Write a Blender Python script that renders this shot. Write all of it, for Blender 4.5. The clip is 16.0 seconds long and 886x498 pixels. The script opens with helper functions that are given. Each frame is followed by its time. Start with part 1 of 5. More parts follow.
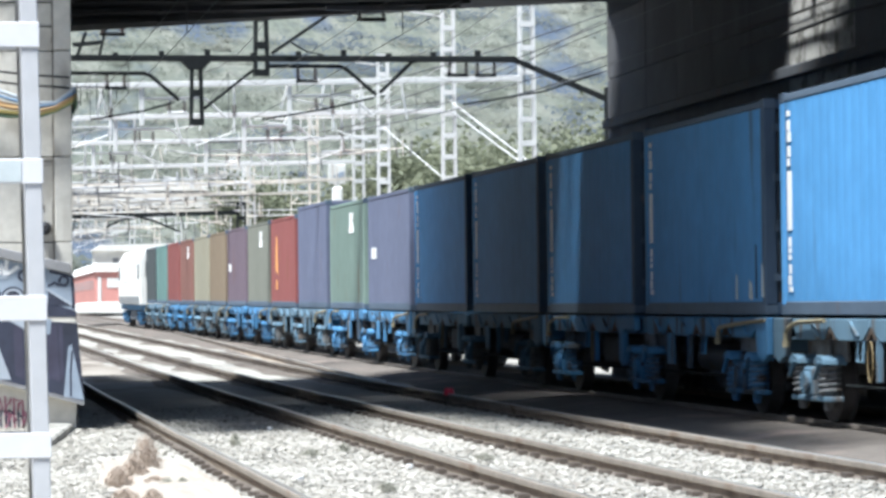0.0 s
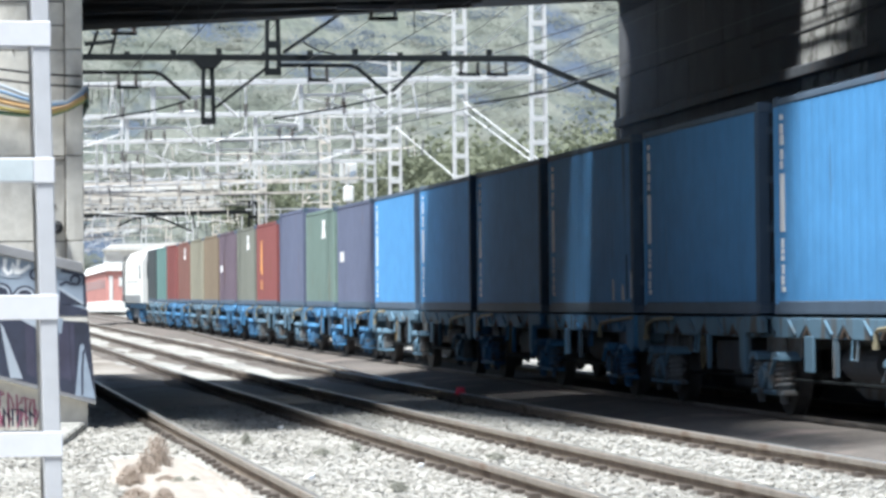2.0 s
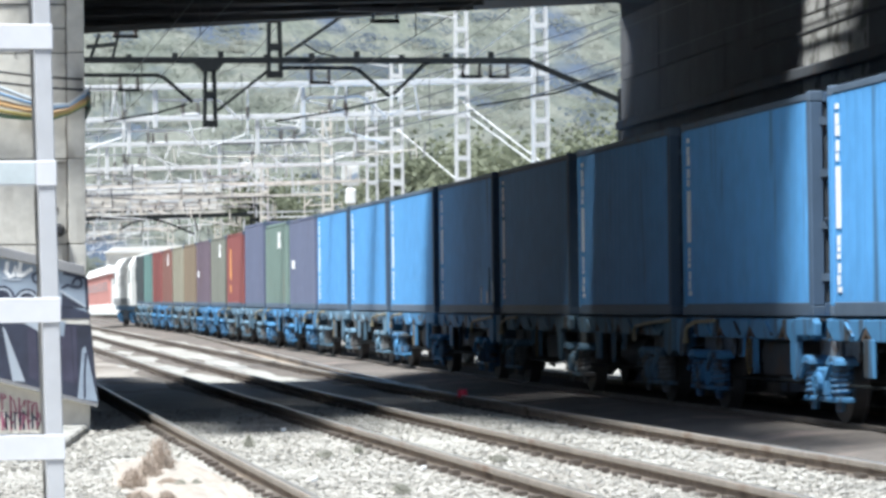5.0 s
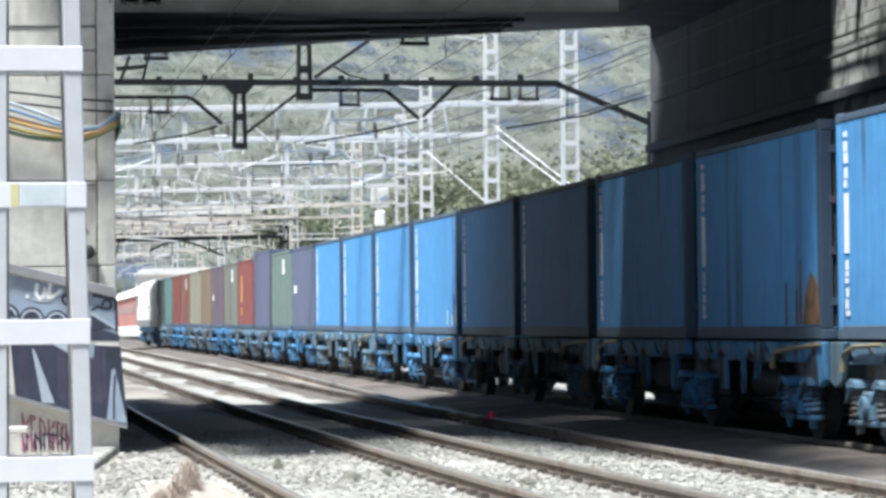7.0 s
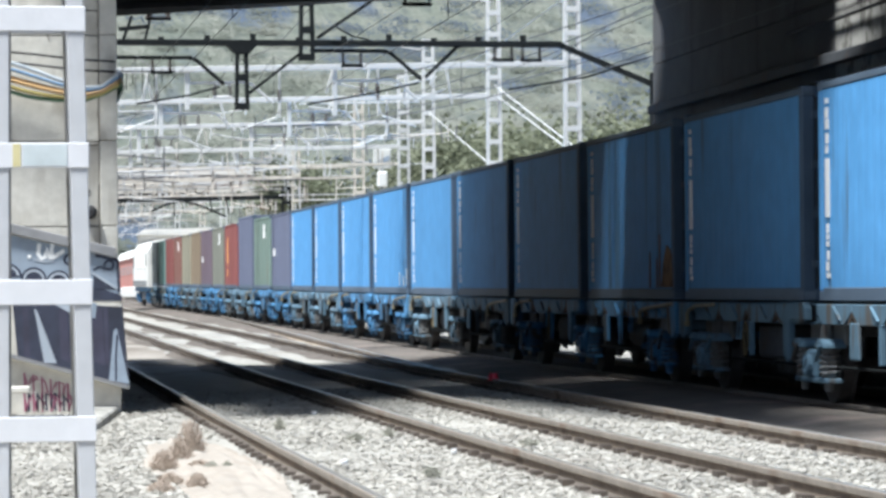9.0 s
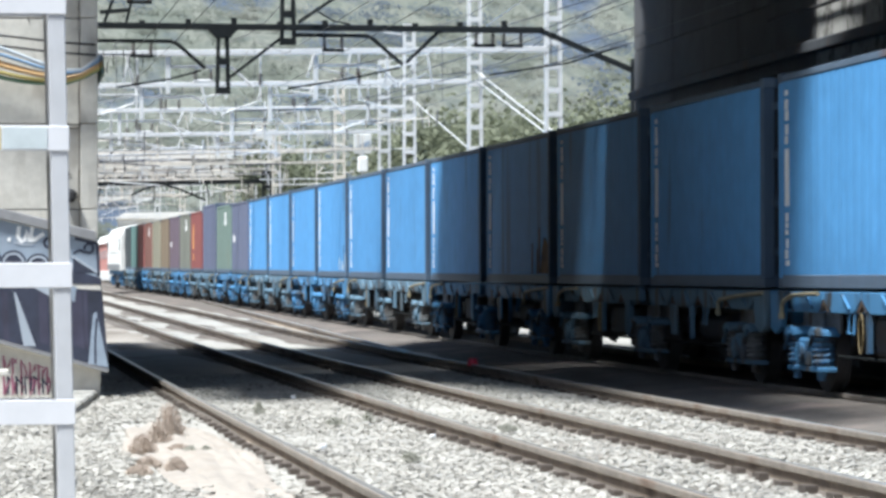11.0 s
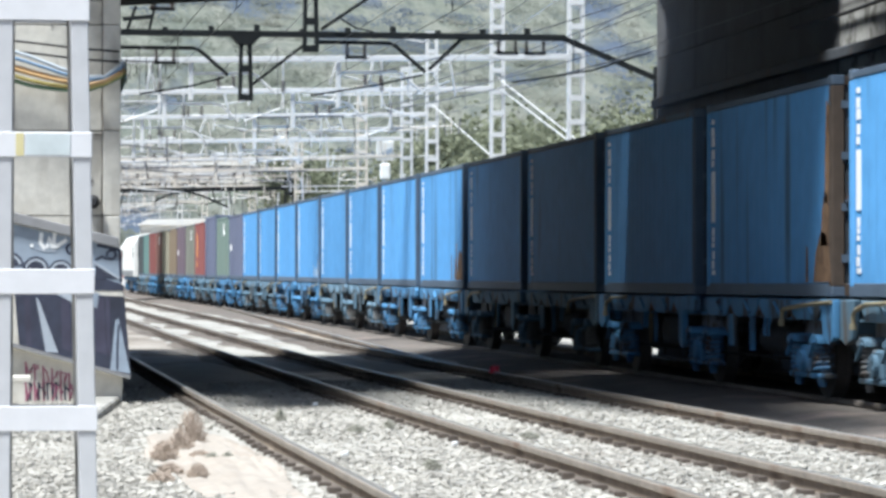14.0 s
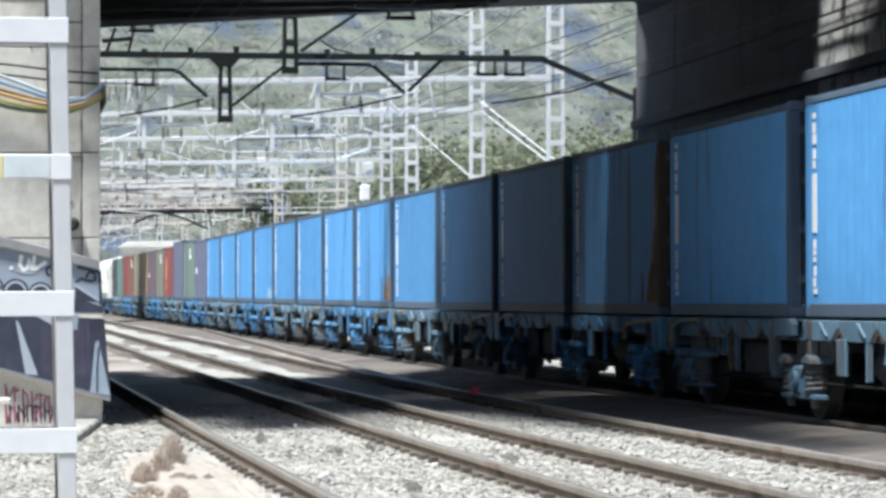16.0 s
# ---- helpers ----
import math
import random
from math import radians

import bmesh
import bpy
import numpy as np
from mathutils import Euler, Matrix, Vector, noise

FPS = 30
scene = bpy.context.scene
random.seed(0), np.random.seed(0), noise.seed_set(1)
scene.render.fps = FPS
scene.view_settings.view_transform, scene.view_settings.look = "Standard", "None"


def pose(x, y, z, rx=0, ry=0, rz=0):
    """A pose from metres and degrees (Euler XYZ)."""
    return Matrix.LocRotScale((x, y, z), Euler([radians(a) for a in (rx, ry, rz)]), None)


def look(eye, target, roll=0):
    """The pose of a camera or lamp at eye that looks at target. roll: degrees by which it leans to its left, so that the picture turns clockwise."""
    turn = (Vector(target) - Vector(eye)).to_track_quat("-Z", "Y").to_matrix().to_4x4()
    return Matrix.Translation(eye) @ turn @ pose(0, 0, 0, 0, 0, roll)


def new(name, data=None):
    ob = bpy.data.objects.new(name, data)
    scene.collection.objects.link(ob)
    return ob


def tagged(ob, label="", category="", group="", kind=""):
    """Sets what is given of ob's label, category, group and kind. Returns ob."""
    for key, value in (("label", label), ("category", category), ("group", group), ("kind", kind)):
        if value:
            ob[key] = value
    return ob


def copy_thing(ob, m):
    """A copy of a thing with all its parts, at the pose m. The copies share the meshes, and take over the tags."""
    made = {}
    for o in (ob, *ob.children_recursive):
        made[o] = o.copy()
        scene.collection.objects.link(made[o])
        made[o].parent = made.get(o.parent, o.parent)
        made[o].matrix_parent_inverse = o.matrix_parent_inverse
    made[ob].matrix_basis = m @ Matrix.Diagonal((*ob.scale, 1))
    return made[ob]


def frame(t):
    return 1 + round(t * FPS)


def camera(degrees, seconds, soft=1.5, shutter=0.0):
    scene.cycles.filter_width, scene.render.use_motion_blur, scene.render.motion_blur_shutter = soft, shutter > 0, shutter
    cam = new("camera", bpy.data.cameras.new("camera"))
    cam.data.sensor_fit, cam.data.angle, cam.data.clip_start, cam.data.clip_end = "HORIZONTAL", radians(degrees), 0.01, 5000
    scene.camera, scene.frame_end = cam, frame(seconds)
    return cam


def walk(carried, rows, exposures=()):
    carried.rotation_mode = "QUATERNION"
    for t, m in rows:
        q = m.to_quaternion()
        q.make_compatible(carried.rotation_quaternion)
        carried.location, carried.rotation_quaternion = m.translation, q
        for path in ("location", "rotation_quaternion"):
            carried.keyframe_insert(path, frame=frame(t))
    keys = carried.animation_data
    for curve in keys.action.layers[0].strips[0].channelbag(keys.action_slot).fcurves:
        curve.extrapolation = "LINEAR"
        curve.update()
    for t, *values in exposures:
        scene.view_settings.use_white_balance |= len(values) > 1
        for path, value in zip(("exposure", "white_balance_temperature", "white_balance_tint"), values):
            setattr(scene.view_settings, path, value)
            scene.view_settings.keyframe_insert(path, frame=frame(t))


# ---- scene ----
cam = camera(17.2, 16.0, soft=3.2)
EYE = (0.0, 0.0, 1.47)


def turned(yaw, pitch, roll):
    return pose(*EYE, 0, 0, yaw) @ pose(0, 0, 0, 90 + pitch, 0, 0) @ pose(0, 0, 0, 0, 0, roll)


# seconds, yaw, pitch, roll of the hand-held camera, which stands in one place
TURNS = [
    (0.0, -9.731, 1.154, -0.654),
    (0.5, -9.592, 1.104, -0.659),
    (1.0, -9.173, 1.603, -0.678),
    (1.5, -9.325, 1.111, -0.585),
    (2.0, -9.508, 1.141, -0.616),
    (2.5, -9.290, 1.264, -0.552),
    (3.0, -9.587, 1.244, -0.581),
    (3.5, -9.592, 1.142, -0.689),
    (6.0, -9.171, 1.360, -0.655),
    (6.5, -8.866, 1.529, -0.594),
    (7.0, -8.900, 1.630, -0.600),
    (7.5, -8.688, 1.802, -0.551),
    (8.0, -8.599, 1.695, -0.813),
    (8.5, -8.655, 1.539, -0.675),
    (9.0, -8.852, 0.868, -0.487),
    (11.5, -9.323, 0.576, -0.091),
    (12.0, -9.332, 0.581, 0.050),
    (12.5, -8.647, 0.907, -0.021),
    (13.0, -9.155, 0.607, 0.092),
    (13.5, -8.560, 1.038, 0.161),
    (14.0, -8.807, 0.722, -0.010),
    (14.5, -8.731, 0.709, -0.026),
    (15.0, -8.814, 0.936, -0.066),
    (15.5, -9.064, 1.108, -0.126),
    (16.0, -9.199, 1.136, -0.161),
]
walk(cam, [(t, turned(a, b, c)) for t, a, b, c in TURNS], [(0, 1.56, 6080, 6), (1.5, 1.48, 6080, 6), (3.5, 1.47, 6090, 6), (7, 1.42, 6130, 6), (9, 1.31, 6150, 6), (12, 1.36, 6110, 6), (16, 1.31, 6160, 6)])

# ---- light ----
SUN_TURN, SUN_HEIGHT = 230.0, 66.0  # compass degrees from +y clockwise, degrees above the horizon
world = bpy.data.worlds.new("world")
scene.world = world
world.use_nodes = True
wn = world.node_tree.nodes
sky = wn.new("ShaderNodeTexSky")
sky.sky_type, sky.sun_disc = "NISHITA", False
sky.sun_elevation, sky.sun_rotation = radians(SUN_HEIGHT), radians(SUN_TURN)
sky.air_density, sky.dust_density = 1.0, 2.0
wn["Background"].inputs[1].default_value = 0.042
world.node_tree.links.new(sky.outputs[0], wn["Background"].inputs[0])
sun = new("sun", bpy.data.lights.new("sun", "SUN"))
sun.data.energy, sun.data.angle, sun.data.color = 4.0, radians(12.0), (1.0, 0.985, 0.96)
a, e = radians(SUN_TURN), radians(SUN_HEIGHT)
sun.matrix_world = look((math.sin(a) * math.cos(e) * 90, math.cos(a) * math.cos(e) * 90, math.sin(e) * 90), (0, 0, 0))


# ---- materials ----
def material(name, colour, rough=0.7, metal=0.0, vary=0.25, grain=8.0, stain=None, stain_scale=1.2, stain_at=0.6, bump=0.15, bump_scale=40.0, per_object=0.0, streak=1.0, shine=0.5):
    """A worn surface: broad mottling, fine grain, an optional stain of its own colour, and relief."""
    m = bpy.data.materials.new(name)
    m.use_nodes = True
    n, l = m.node_tree.nodes, m.node_tree.links
    b = n["Principled BSDF"]
    b.inputs["Roughness"].default_value, b.inputs["Metallic"].default_value = rough, metal
    b.inputs["Specular IOR Level"].default_value = shine
    co = n.new("ShaderNodeTexCoord")
    info = n.new("ShaderNodeObjectInfo")
    add = n.new("ShaderNodeVectorMath")
    add.operation = "ADD"
    mul = n.new("ShaderNodeVectorMath")
    mul.operation = "SCALE"
    mul.inputs["Scale"].default_value = 37.0
    cmb = n.new("ShaderNodeCombineXYZ")
    l.new(info.outputs["Random"], cmb.inputs[0])
    l.new(info.outputs["Random"], cmb.inputs[1])
    l.new(cmb.outputs[0], mul.inputs[0])
    l.new(co.outputs["Object"], add.inputs[0])
    l.new(mul.outputs[0], add.inputs[1])
    stretch = n.new("ShaderNodeVectorMath")
    stretch.operation = "MULTIPLY"
    stretch.inputs[1].default_value = (1, 1, streak)
    l.new(add.outputs[0], stretch.inputs[0])

    def noise_tex(scale, detail, vec):
        t = n.new("ShaderNodeTexNoise")
        t.inputs["Scale"].default_value, t.inputs["Detail"].default_value = scale, detail
        l.new(vec, t.inputs["Vector"])
        return t.outputs["Fac"]

    broad, fine = noise_tex(grain * 0.12, 4, stretch.outputs[0]), noise_tex(grain, 5, add.outputs[0])
    mixf = n.new("ShaderNodeMath")
    mixf.operation = "MULTIPLY_ADD"
    mixf.inputs[1].default_value = 0.5
    l.new(fine, mixf.inputs[0])
    half = n.new("ShaderNodeMath")
    half.operation = "MULTIPLY"
    half.inputs[1].default_value = 0.5
    l.new(broad, half.inputs[0])
    l.new(half.outputs[0], mixf.inputs[2])
    ramp = n.new("ShaderNodeMapRange")
    ramp.inputs["From Min"].default_value, ramp.inputs["From Max"].default_value = 0.3, 0.7
    ramp.inputs["To Min"].default_value, ramp.inputs["To Max"].default_value = 1 - vary, 1 + vary
    l.new(mixf.outputs[0], ramp.inputs["Value"])
    level = ramp.outputs[0]
    if per_object:
        each = n.new("ShaderNodeMapRange")
        each.inputs["To Min"].default_value, each.inputs["To Max"].default_value = 1 - per_object, 1 + per_object
        l.new(info.outputs["Random"], each.inputs["Value"])
        times = n.new("ShaderNodeMath")
        times.operation = "MULTIPLY"
        l.new(level, times.inputs[0])
        l.new(each.outputs[0], times.inputs[1])
        level = times.outputs[0]
    tint = n.new("ShaderNodeVectorMath")
    tint.operation = "SCALE"
    tint.inputs[0].default_value = colour
    l.new(level, tint.inputs["Scale"])
    out = tint.outputs[0]
    if stain:
        s = noise_tex(stain_scale, 6, stretch.outputs[0])
        edge = n.new("ShaderNodeMapRange")
        edge.inputs["From Min"].default_value, edge.inputs["From Max"].default_value = stain_at, stain_at + 0.12
        l.new(s, edge.inputs["Value"])
        mx = n.new("ShaderNodeMix")
        mx.data_type = "RGBA"
        mx.inputs["B"].default_value = (*stain, 1)
        l.new(edge.outputs[0], mx.inputs["Factor"])
        l.new(out, mx.inputs["A"])
        out = mx.outputs["Result"]
    l.new(out, b.inputs["Base Color"])
    if bump:
        bp = n.new("ShaderNodeBump")
        bp.inputs["Strength"].default_value, bp.inputs["Distance"].default_value = bump, 0.02
        l.new(noise_tex(bump_scale, 4, add.outputs[0]), bp.inputs["Height"])
        l.new(bp.outputs[0], b.inputs["Normal"])
    return m


RUST = (0.16, 0.075, 0.035)


def paint(name, colour, **k):
    d = dict(rough=0.62, shine=0.09, vary=0.14, grain=3.0, stain=RUST, stain_scale=1.6, stain_at=0.66, bump=0.05, per_object=0.12, streak=0.25)
    d.update(k)
    return material(name, colour, **d)


M_BALLAST = material("limestone_ballast", (0.31, 0.298, 0.273), rough=0.95, vary=0.25, grain=9, stain=(0.185, 0.163, 0.14), stain_scale=0.5, stain_at=0.55, bump=0.4, bump_scale=22)
M_RAIL_SIDE = material("rusty_rail", (0.225, 0.195, 0.165), rough=0.85, vary=0.3, grain=10, stain=(0.15, 0.10, 0.07), bump=0.2)
M_RAIL_TOP = material("worn_rail_head", (0.46, 0.44, 0.41), rough=0.36, metal=0.75, vary=0.15, grain=5, bump=0)
M_RAIL_WEB = material("brown_rail_web", (0.29, 0.235, 0.185), rough=0.9, vary=0.35, grain=10, stain=(0.13, 0.095, 0.07), bump=0.2)
M_CLIP = material("fastening_steel", (0.075, 0.06, 0.05), rough=0.9, vary=0.3, bump=0.2)
M_SLEEPER = material("concrete_sleeper", (0.36, 0.34, 0.31), rough=0.95, vary=0.25, grain=12, bump=0.4)
M_CONCRETE = material("cast_concrete", (0.55, 0.525, 0.475), rough=0.9, vary=0.22, grain=7, stain=(0.42, 0.39, 0.345), stain_scale=3.2, stain_at=0.55, bump=0.25, bump_scale=30, streak=0.3)
# concrete colour lowered to cut bounce light and deepen the shade under the bridge
M_CONCRETE_DARK = material("sooty_concrete", (0.09, 0.088, 0.087), rough=0.95, vary=0.25, grain=2.0, stain=(0.065, 0.062, 0.06), stain_scale=0.6, stain_at=0.5, bump=0.3, bump_scale=20)
M_GALV = material("galvanised_steel", (0.60, 0.60, 0.60), rough=0.5, metal=0.1, vary=0.08, grain=12, bump=0.05)
M_DARK = material("dark_weathered_steel", (0.014, 0.016, 0.017), rough=0.85, shine=0.12, metal=0.0, vary=0.25, grain=10, bump=0.1)
M_WIRE = material("grey_wire", (0.13, 0.13, 0.14), rough=0.6, metal=0.4, vary=0.1, bump=0)
M_WHITE_WIRE = material("bright_wire", (0.62, 0.63, 0.65), rough=0.5, metal=0.2, vary=0.1, bump=0)
M_INSUL = material("brown_insulator", (0.07, 0.05, 0.045), rough=0.3, vary=0.1, bump=0)
M_BLUE = paint("blue_container_paint", (0.108, 0.315, 0.62), stain=(0.07, 0.08, 0.09), stain_scale=2.4, stain_at=0.63, streak=0.10)
M_BLUE_WORN = paint("rust_streaked_blue_paint", (0.10, 0.295, 0.59), stain=(0.06, 0.13, 0.22), stain_scale=2.2, stain_at=0.56, streak=0.07)
# door colour holds the shade of the gaps between containers; the rust is real
M_GAP_SHADE_DOOR = material("grimy_door_paint", (0.045, 0.055, 0.068), rough=0.85, vary=0.3, grain=5, stain=RUST, stain_scale=2.0, stain_at=0.62, bump=0.1)
M_WAGON = paint("blue_wagon_paint", (0.085, 0.225, 0.41), rough=0.6, stain=(0.055, 0.06, 0.065), stain_scale=3.0, stain_at=0.50)
M_WAGON_FADED = paint("faded_blue_wagon_paint", (0.125, 0.205, 0.275), rough=0.7, stain=(0.12, 0.115, 0.11), stain_scale=3.2, stain_at=0.52)
M_TAN_GRIME = material("tan_grimy_steel", (0.155, 0.16, 0.163), rough=0.85, vary=0.35, grain=8, stain=(0.12, 0.10, 0.085), stain_scale=4, stain_at=0.52, bump=0.2)
M_WAGON_DIRTY = material("grimy_bogie_steel", (0.16, 0.185, 0.22), rough=0.8, vary=0.35, grain=8, stain=(0.07, 0.055, 0.045), stain_scale=4, stain_at=0.5, bump=0.2)
M_WHEEL = material("wheel_steel", (0.085, 0.08, 0.08), rough=0.7, metal=0.2, vary=0.2, bump=0.1)
M_YELLOW = material("faded_yellow_paint", (0.25, 0.22, 0.145), rough=0.6, vary=0.2, stain=RUST, stain_scale=6, stain_at=0.62)
M_GREY_RAIL = paint("grey_blue_rail_paint", (0.095, 0.13, 0.18), rough=0.6)
M_RUSTY = material("rusted_end_paint", (0.075, 0.055, 0.042), rough=0.8, vary=0.35, grain=5, bump=0.2, streak=0.3)
M_WHITE = material("white_lettering", (0.80, 0.80, 0.80), rough=0.6, vary=0.05, bump=0)
M_ORANGE_MARK = material("orange_lettering", (0.75, 0.35, 0.10), rough=0.6, vary=0.05, bump=0)
M_GLASS = material("dark_window_glass", (0.02, 0.025, 0.03), rough=0.08, vary=0.05, bump=0)
M_LOCO_WHITE = paint("pale_locomotive_paint", (0.72, 0.72, 0.70))
M_LOCO_GREY = paint("grey_locomotive_paint", (0.26, 0.27, 0.28))
M_RED = paint("red_railcar_paint", (0.60, 0.29, 0.26))
M_BLACK = material("black_rubber", (0.02, 0.02, 0.022), rough=0.7, vary=0.1, bump=0)
M_STRAW = material("dry_weed", (0.36, 0.295, 0.245), rough=0.95, vary=0.4, grain=20, bump=0)
M_GREEN_WEED = material("grey_green_weed", (0.28, 0.275, 0.235), rough=0.95, vary=0.4, grain=20, bump=0)
M_SAND = material("sandy_soil", (0.32, 0.285, 0.25), rough=0.95, vary=0.22, grain=5, stain=(0.30, 0.255, 0.215), stain_scale=2.2, stain_at=0.56, bump=0.8, bump_scale=25)
M_TAG_BLUE = material("pale_blue_spray", (0.26, 0.31, 0.38), rough=0.7, vary=0.3, grain=4, bump=0.05)
M_TAG_NAVY = material("navy_spray", (0.028, 0.033, 0.058), rough=0.75, vary=0.5, grain=4, bump=0.05)
M_TAG_GREY = material("silver_spray", (0.36, 0.40, 0.46), rough=0.6, vary=0.12, grain=4, bump=0.05)
M_TAG_RED = material("dull_red_spray", (0.30, 0.10, 0.16), rough=0.7, vary=0.2, grain=4, bump=0.05)
M_LID = material("grey_coping", (0.22, 0.22, 0.23), rough=0.9, vary=0.2, grain=5, bump=0.2)


def hill_cover(name, tones, blue):
    """Scrub seen from afar: patches of green, dry and blue-green growth that stretch along the slope."""
    m = bpy.data.materials.new(name)
    m.use_nodes = True
    n, l = m.node_tree.nodes, m.node_tree.links
    b = n["Principled BSDF"]
    b.inputs["Roughness"].default_value, b.inputs["Specular IOR Level"].default_value = 1.0, 0.05
    co, flat = n.new("ShaderNodeTexCoord"), n.new("ShaderNodeVectorMath")
    flat.operation = "MULTIPLY"
    flat.inputs[1].default_value = (1, 0.30, 0)
    l.new(co.outputs["Object"], flat.inputs[0])

    def patches(scale, detail, lo, hi, shift):
        move, tex, edge = n.new("ShaderNodeVectorMath"), n.new("ShaderNodeTexNoise"), n.new("ShaderNodeMapRange")
        move.inputs[1].default_value = (shift, shift, 0)
        tex.inputs["Scale"].default_value, tex.inputs["Detail"].default_value = scale, detail
        edge.inputs["From Min"].default_value, edge.inputs["From Max"].default_value = lo, hi
        l.new(flat.outputs[0], move.inputs[0])
        l.new(move.outputs[0], tex.inputs["Vector"])
        l.new(tex.outputs["Fac"], edge.inputs["Value"])
        return edge.outputs[0]

    def mixed(fac, one, two):
        mx = n.new("ShaderNodeMix")
        mx.data_type = "RGBA"
        l.new(fac, mx.inputs["Factor"])
        for side, value in (("A", one), ("B", two)):
            if isinstance(value, tuple):
                mx.inputs[side].default_value = (*value, 1)
            else:
                l.new(value, mx.inputs[side])
        return mx.outputs["Result"]

    growth = mixed(patches(0.11, 5, 0.38, 0.62, 3.0), tones[0], tones[1])
    growth = mixed(patches(0.35, 6, 0.50, 0.66, 40.0), growth, tones[2])
    growth = mixed(patches(0.055, 5, 0.55, 0.63, 77.0), growth, blue)
    fine, lev = patches(1.2, 4, 0.3, 0.7, 9.0), n.new("ShaderNodeMapRange")
    lev.inputs["To Min"].default_value, lev.inputs["To Max"].default_value = 0.82, 1.16
    l.new(fine, lev.inputs["Value"])
    out = n.new("ShaderNodeVectorMath")
    out.operation = "SCALE"
    l.new(growth, out.inputs[0])
    l.new(lev.outputs[0], out.inputs["Scale"])
    l.new(out.outputs[0], b.inputs["Base Color"])
    return m


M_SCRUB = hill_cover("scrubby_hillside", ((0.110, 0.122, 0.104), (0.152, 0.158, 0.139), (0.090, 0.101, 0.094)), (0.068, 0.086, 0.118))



def leaf(name, dark, light, thin=True):
    """Leaves, each one a little different."""
    m = bpy.data.materials.new(name)
    m.use_nodes = True
    n, l = m.node_tree.nodes, m.node_tree.links
    g = n.new("ShaderNodeNewGeometry")
    r = n.new("ShaderNodeValToRGB")
    r.color_ramp.elements[0].color, r.color_ramp.elements[1].color = (*dark, 1), (*light, 1)
    l.new(g.outputs["Random Per Island"], r.inputs[0])
    b = n["Principled BSDF"]
    tone = r.outputs[0]
    if not thin:
        co, tex, lev, mul = n.new("ShaderNodeTexCoord"), n.new("ShaderNodeTexNoise"), n.new("ShaderNodeMapRange"), n.new("ShaderNodeVectorMath")
        tex.inputs["Scale"].default_value, tex.inputs["Detail"].default_value = 0.9, 5
        lev.inputs["From Min"].default_value, lev.inputs["From Max"].default_value = 0.35, 0.65
        lev.inputs["To Min"].default_value, lev.inputs["To Max"].default_value = 0.80, 1.12
        mul.operation = "SCALE"
        l.new(co.outputs["Object"], tex.inputs["Vector"])
        l.new(tex.outputs["Fac"], lev.inputs["Value"])
        l.new(tone, mul.inputs[0])
        l.new(lev.outputs[0], mul.inputs["Scale"])
        tone = mul.outputs[0]
    l.new(tone, b.inputs["Base Color"])
    b.inputs["Roughness"].default_value = 0.75
    if thin:
        back = n.new("ShaderNodeBsdfTranslucent")
        l.new(r.outputs[0], back.inputs["Color"])
        mix = n.new("ShaderNodeMixShader")
        mix.inputs[0].default_value = 0.45
        l.new(b.outputs[0], mix.inputs[1])
        l.new(back.outputs[0], mix.inputs[2])
        l.new(mix.outputs[0], n["Material Output"].inputs["Surface"])
    return m


M_LEAF = leaf("bright_leaves", (0.15, 0.168, 0.112), (0.20, 0.215, 0.145))
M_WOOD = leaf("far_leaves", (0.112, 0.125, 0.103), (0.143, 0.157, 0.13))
M_BARK = material("grey_bark", (0.14, 0.11, 0.085), rough=0.95, vary=0.3, bump=0.4)
M_PEBBLE = leaf("pale_ballast_stone", (0.31, 0.294, 0.265), (0.36, 0.344, 0.312), thin=False)
M_PEBBLE.node_tree.nodes["Principled BSDF"].inputs["Roughness"].default_value = 0.95
# abutment colour lowered too, so the wall behind the train sinks into shade
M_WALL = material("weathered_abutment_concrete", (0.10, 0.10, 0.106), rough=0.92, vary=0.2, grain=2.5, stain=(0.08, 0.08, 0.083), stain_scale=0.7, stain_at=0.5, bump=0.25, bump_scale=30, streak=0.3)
M_BED = material("oily_ballast", (0.115, 0.10, 0.088), rough=0.95, vary=0.35, grain=9, stain=(0.21, 0.165, 0.145), stain_scale=0.9, stain_at=0.55, bump=1.0, bump_scale=22)
M_RUST_BED = material("rust_stained_ballast", (0.105, 0.088, 0.075), rough=0.95, vary=0.35, grain=9, stain=(0.22, 0.20, 0.175), stain_scale=1.4, stain_at=0.58, bump=0.8, bump_scale=22)
M_TAN_BED = material("tan_dusty_ballast", (0.18, 0.155, 0.13), rough=0.95, vary=0.4, grain=4, stain=(0.275, 0.25, 0.222), stain_scale=0.7, stain_at=0.46, bump=0.8, bump_scale=22)
M_SPRING = material("dirty_blue_spring", (0.075, 0.19, 0.34), rough=0.7, vary=0.3, grain=8, stain=(0.07, 0.055, 0.045), stain_scale=5, stain_at=0.52, bump=0.1)
M_OILY_STONE = leaf("oily_ballast_stone", (0.09, 0.085, 0.08), (0.22, 0.21, 0.19), thin=False)
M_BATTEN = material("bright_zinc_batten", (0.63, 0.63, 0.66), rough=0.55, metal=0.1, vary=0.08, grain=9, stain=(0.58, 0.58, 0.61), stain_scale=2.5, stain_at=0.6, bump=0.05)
M_PLASTER = material("pale_plaster", (0.66, 0.645, 0.61), rough=0.9, vary=0.10, grain=1.5, stain=(0.58, 0.55, 0.50), stain_scale=0.4, stain_at=0.6, bump=0.05)
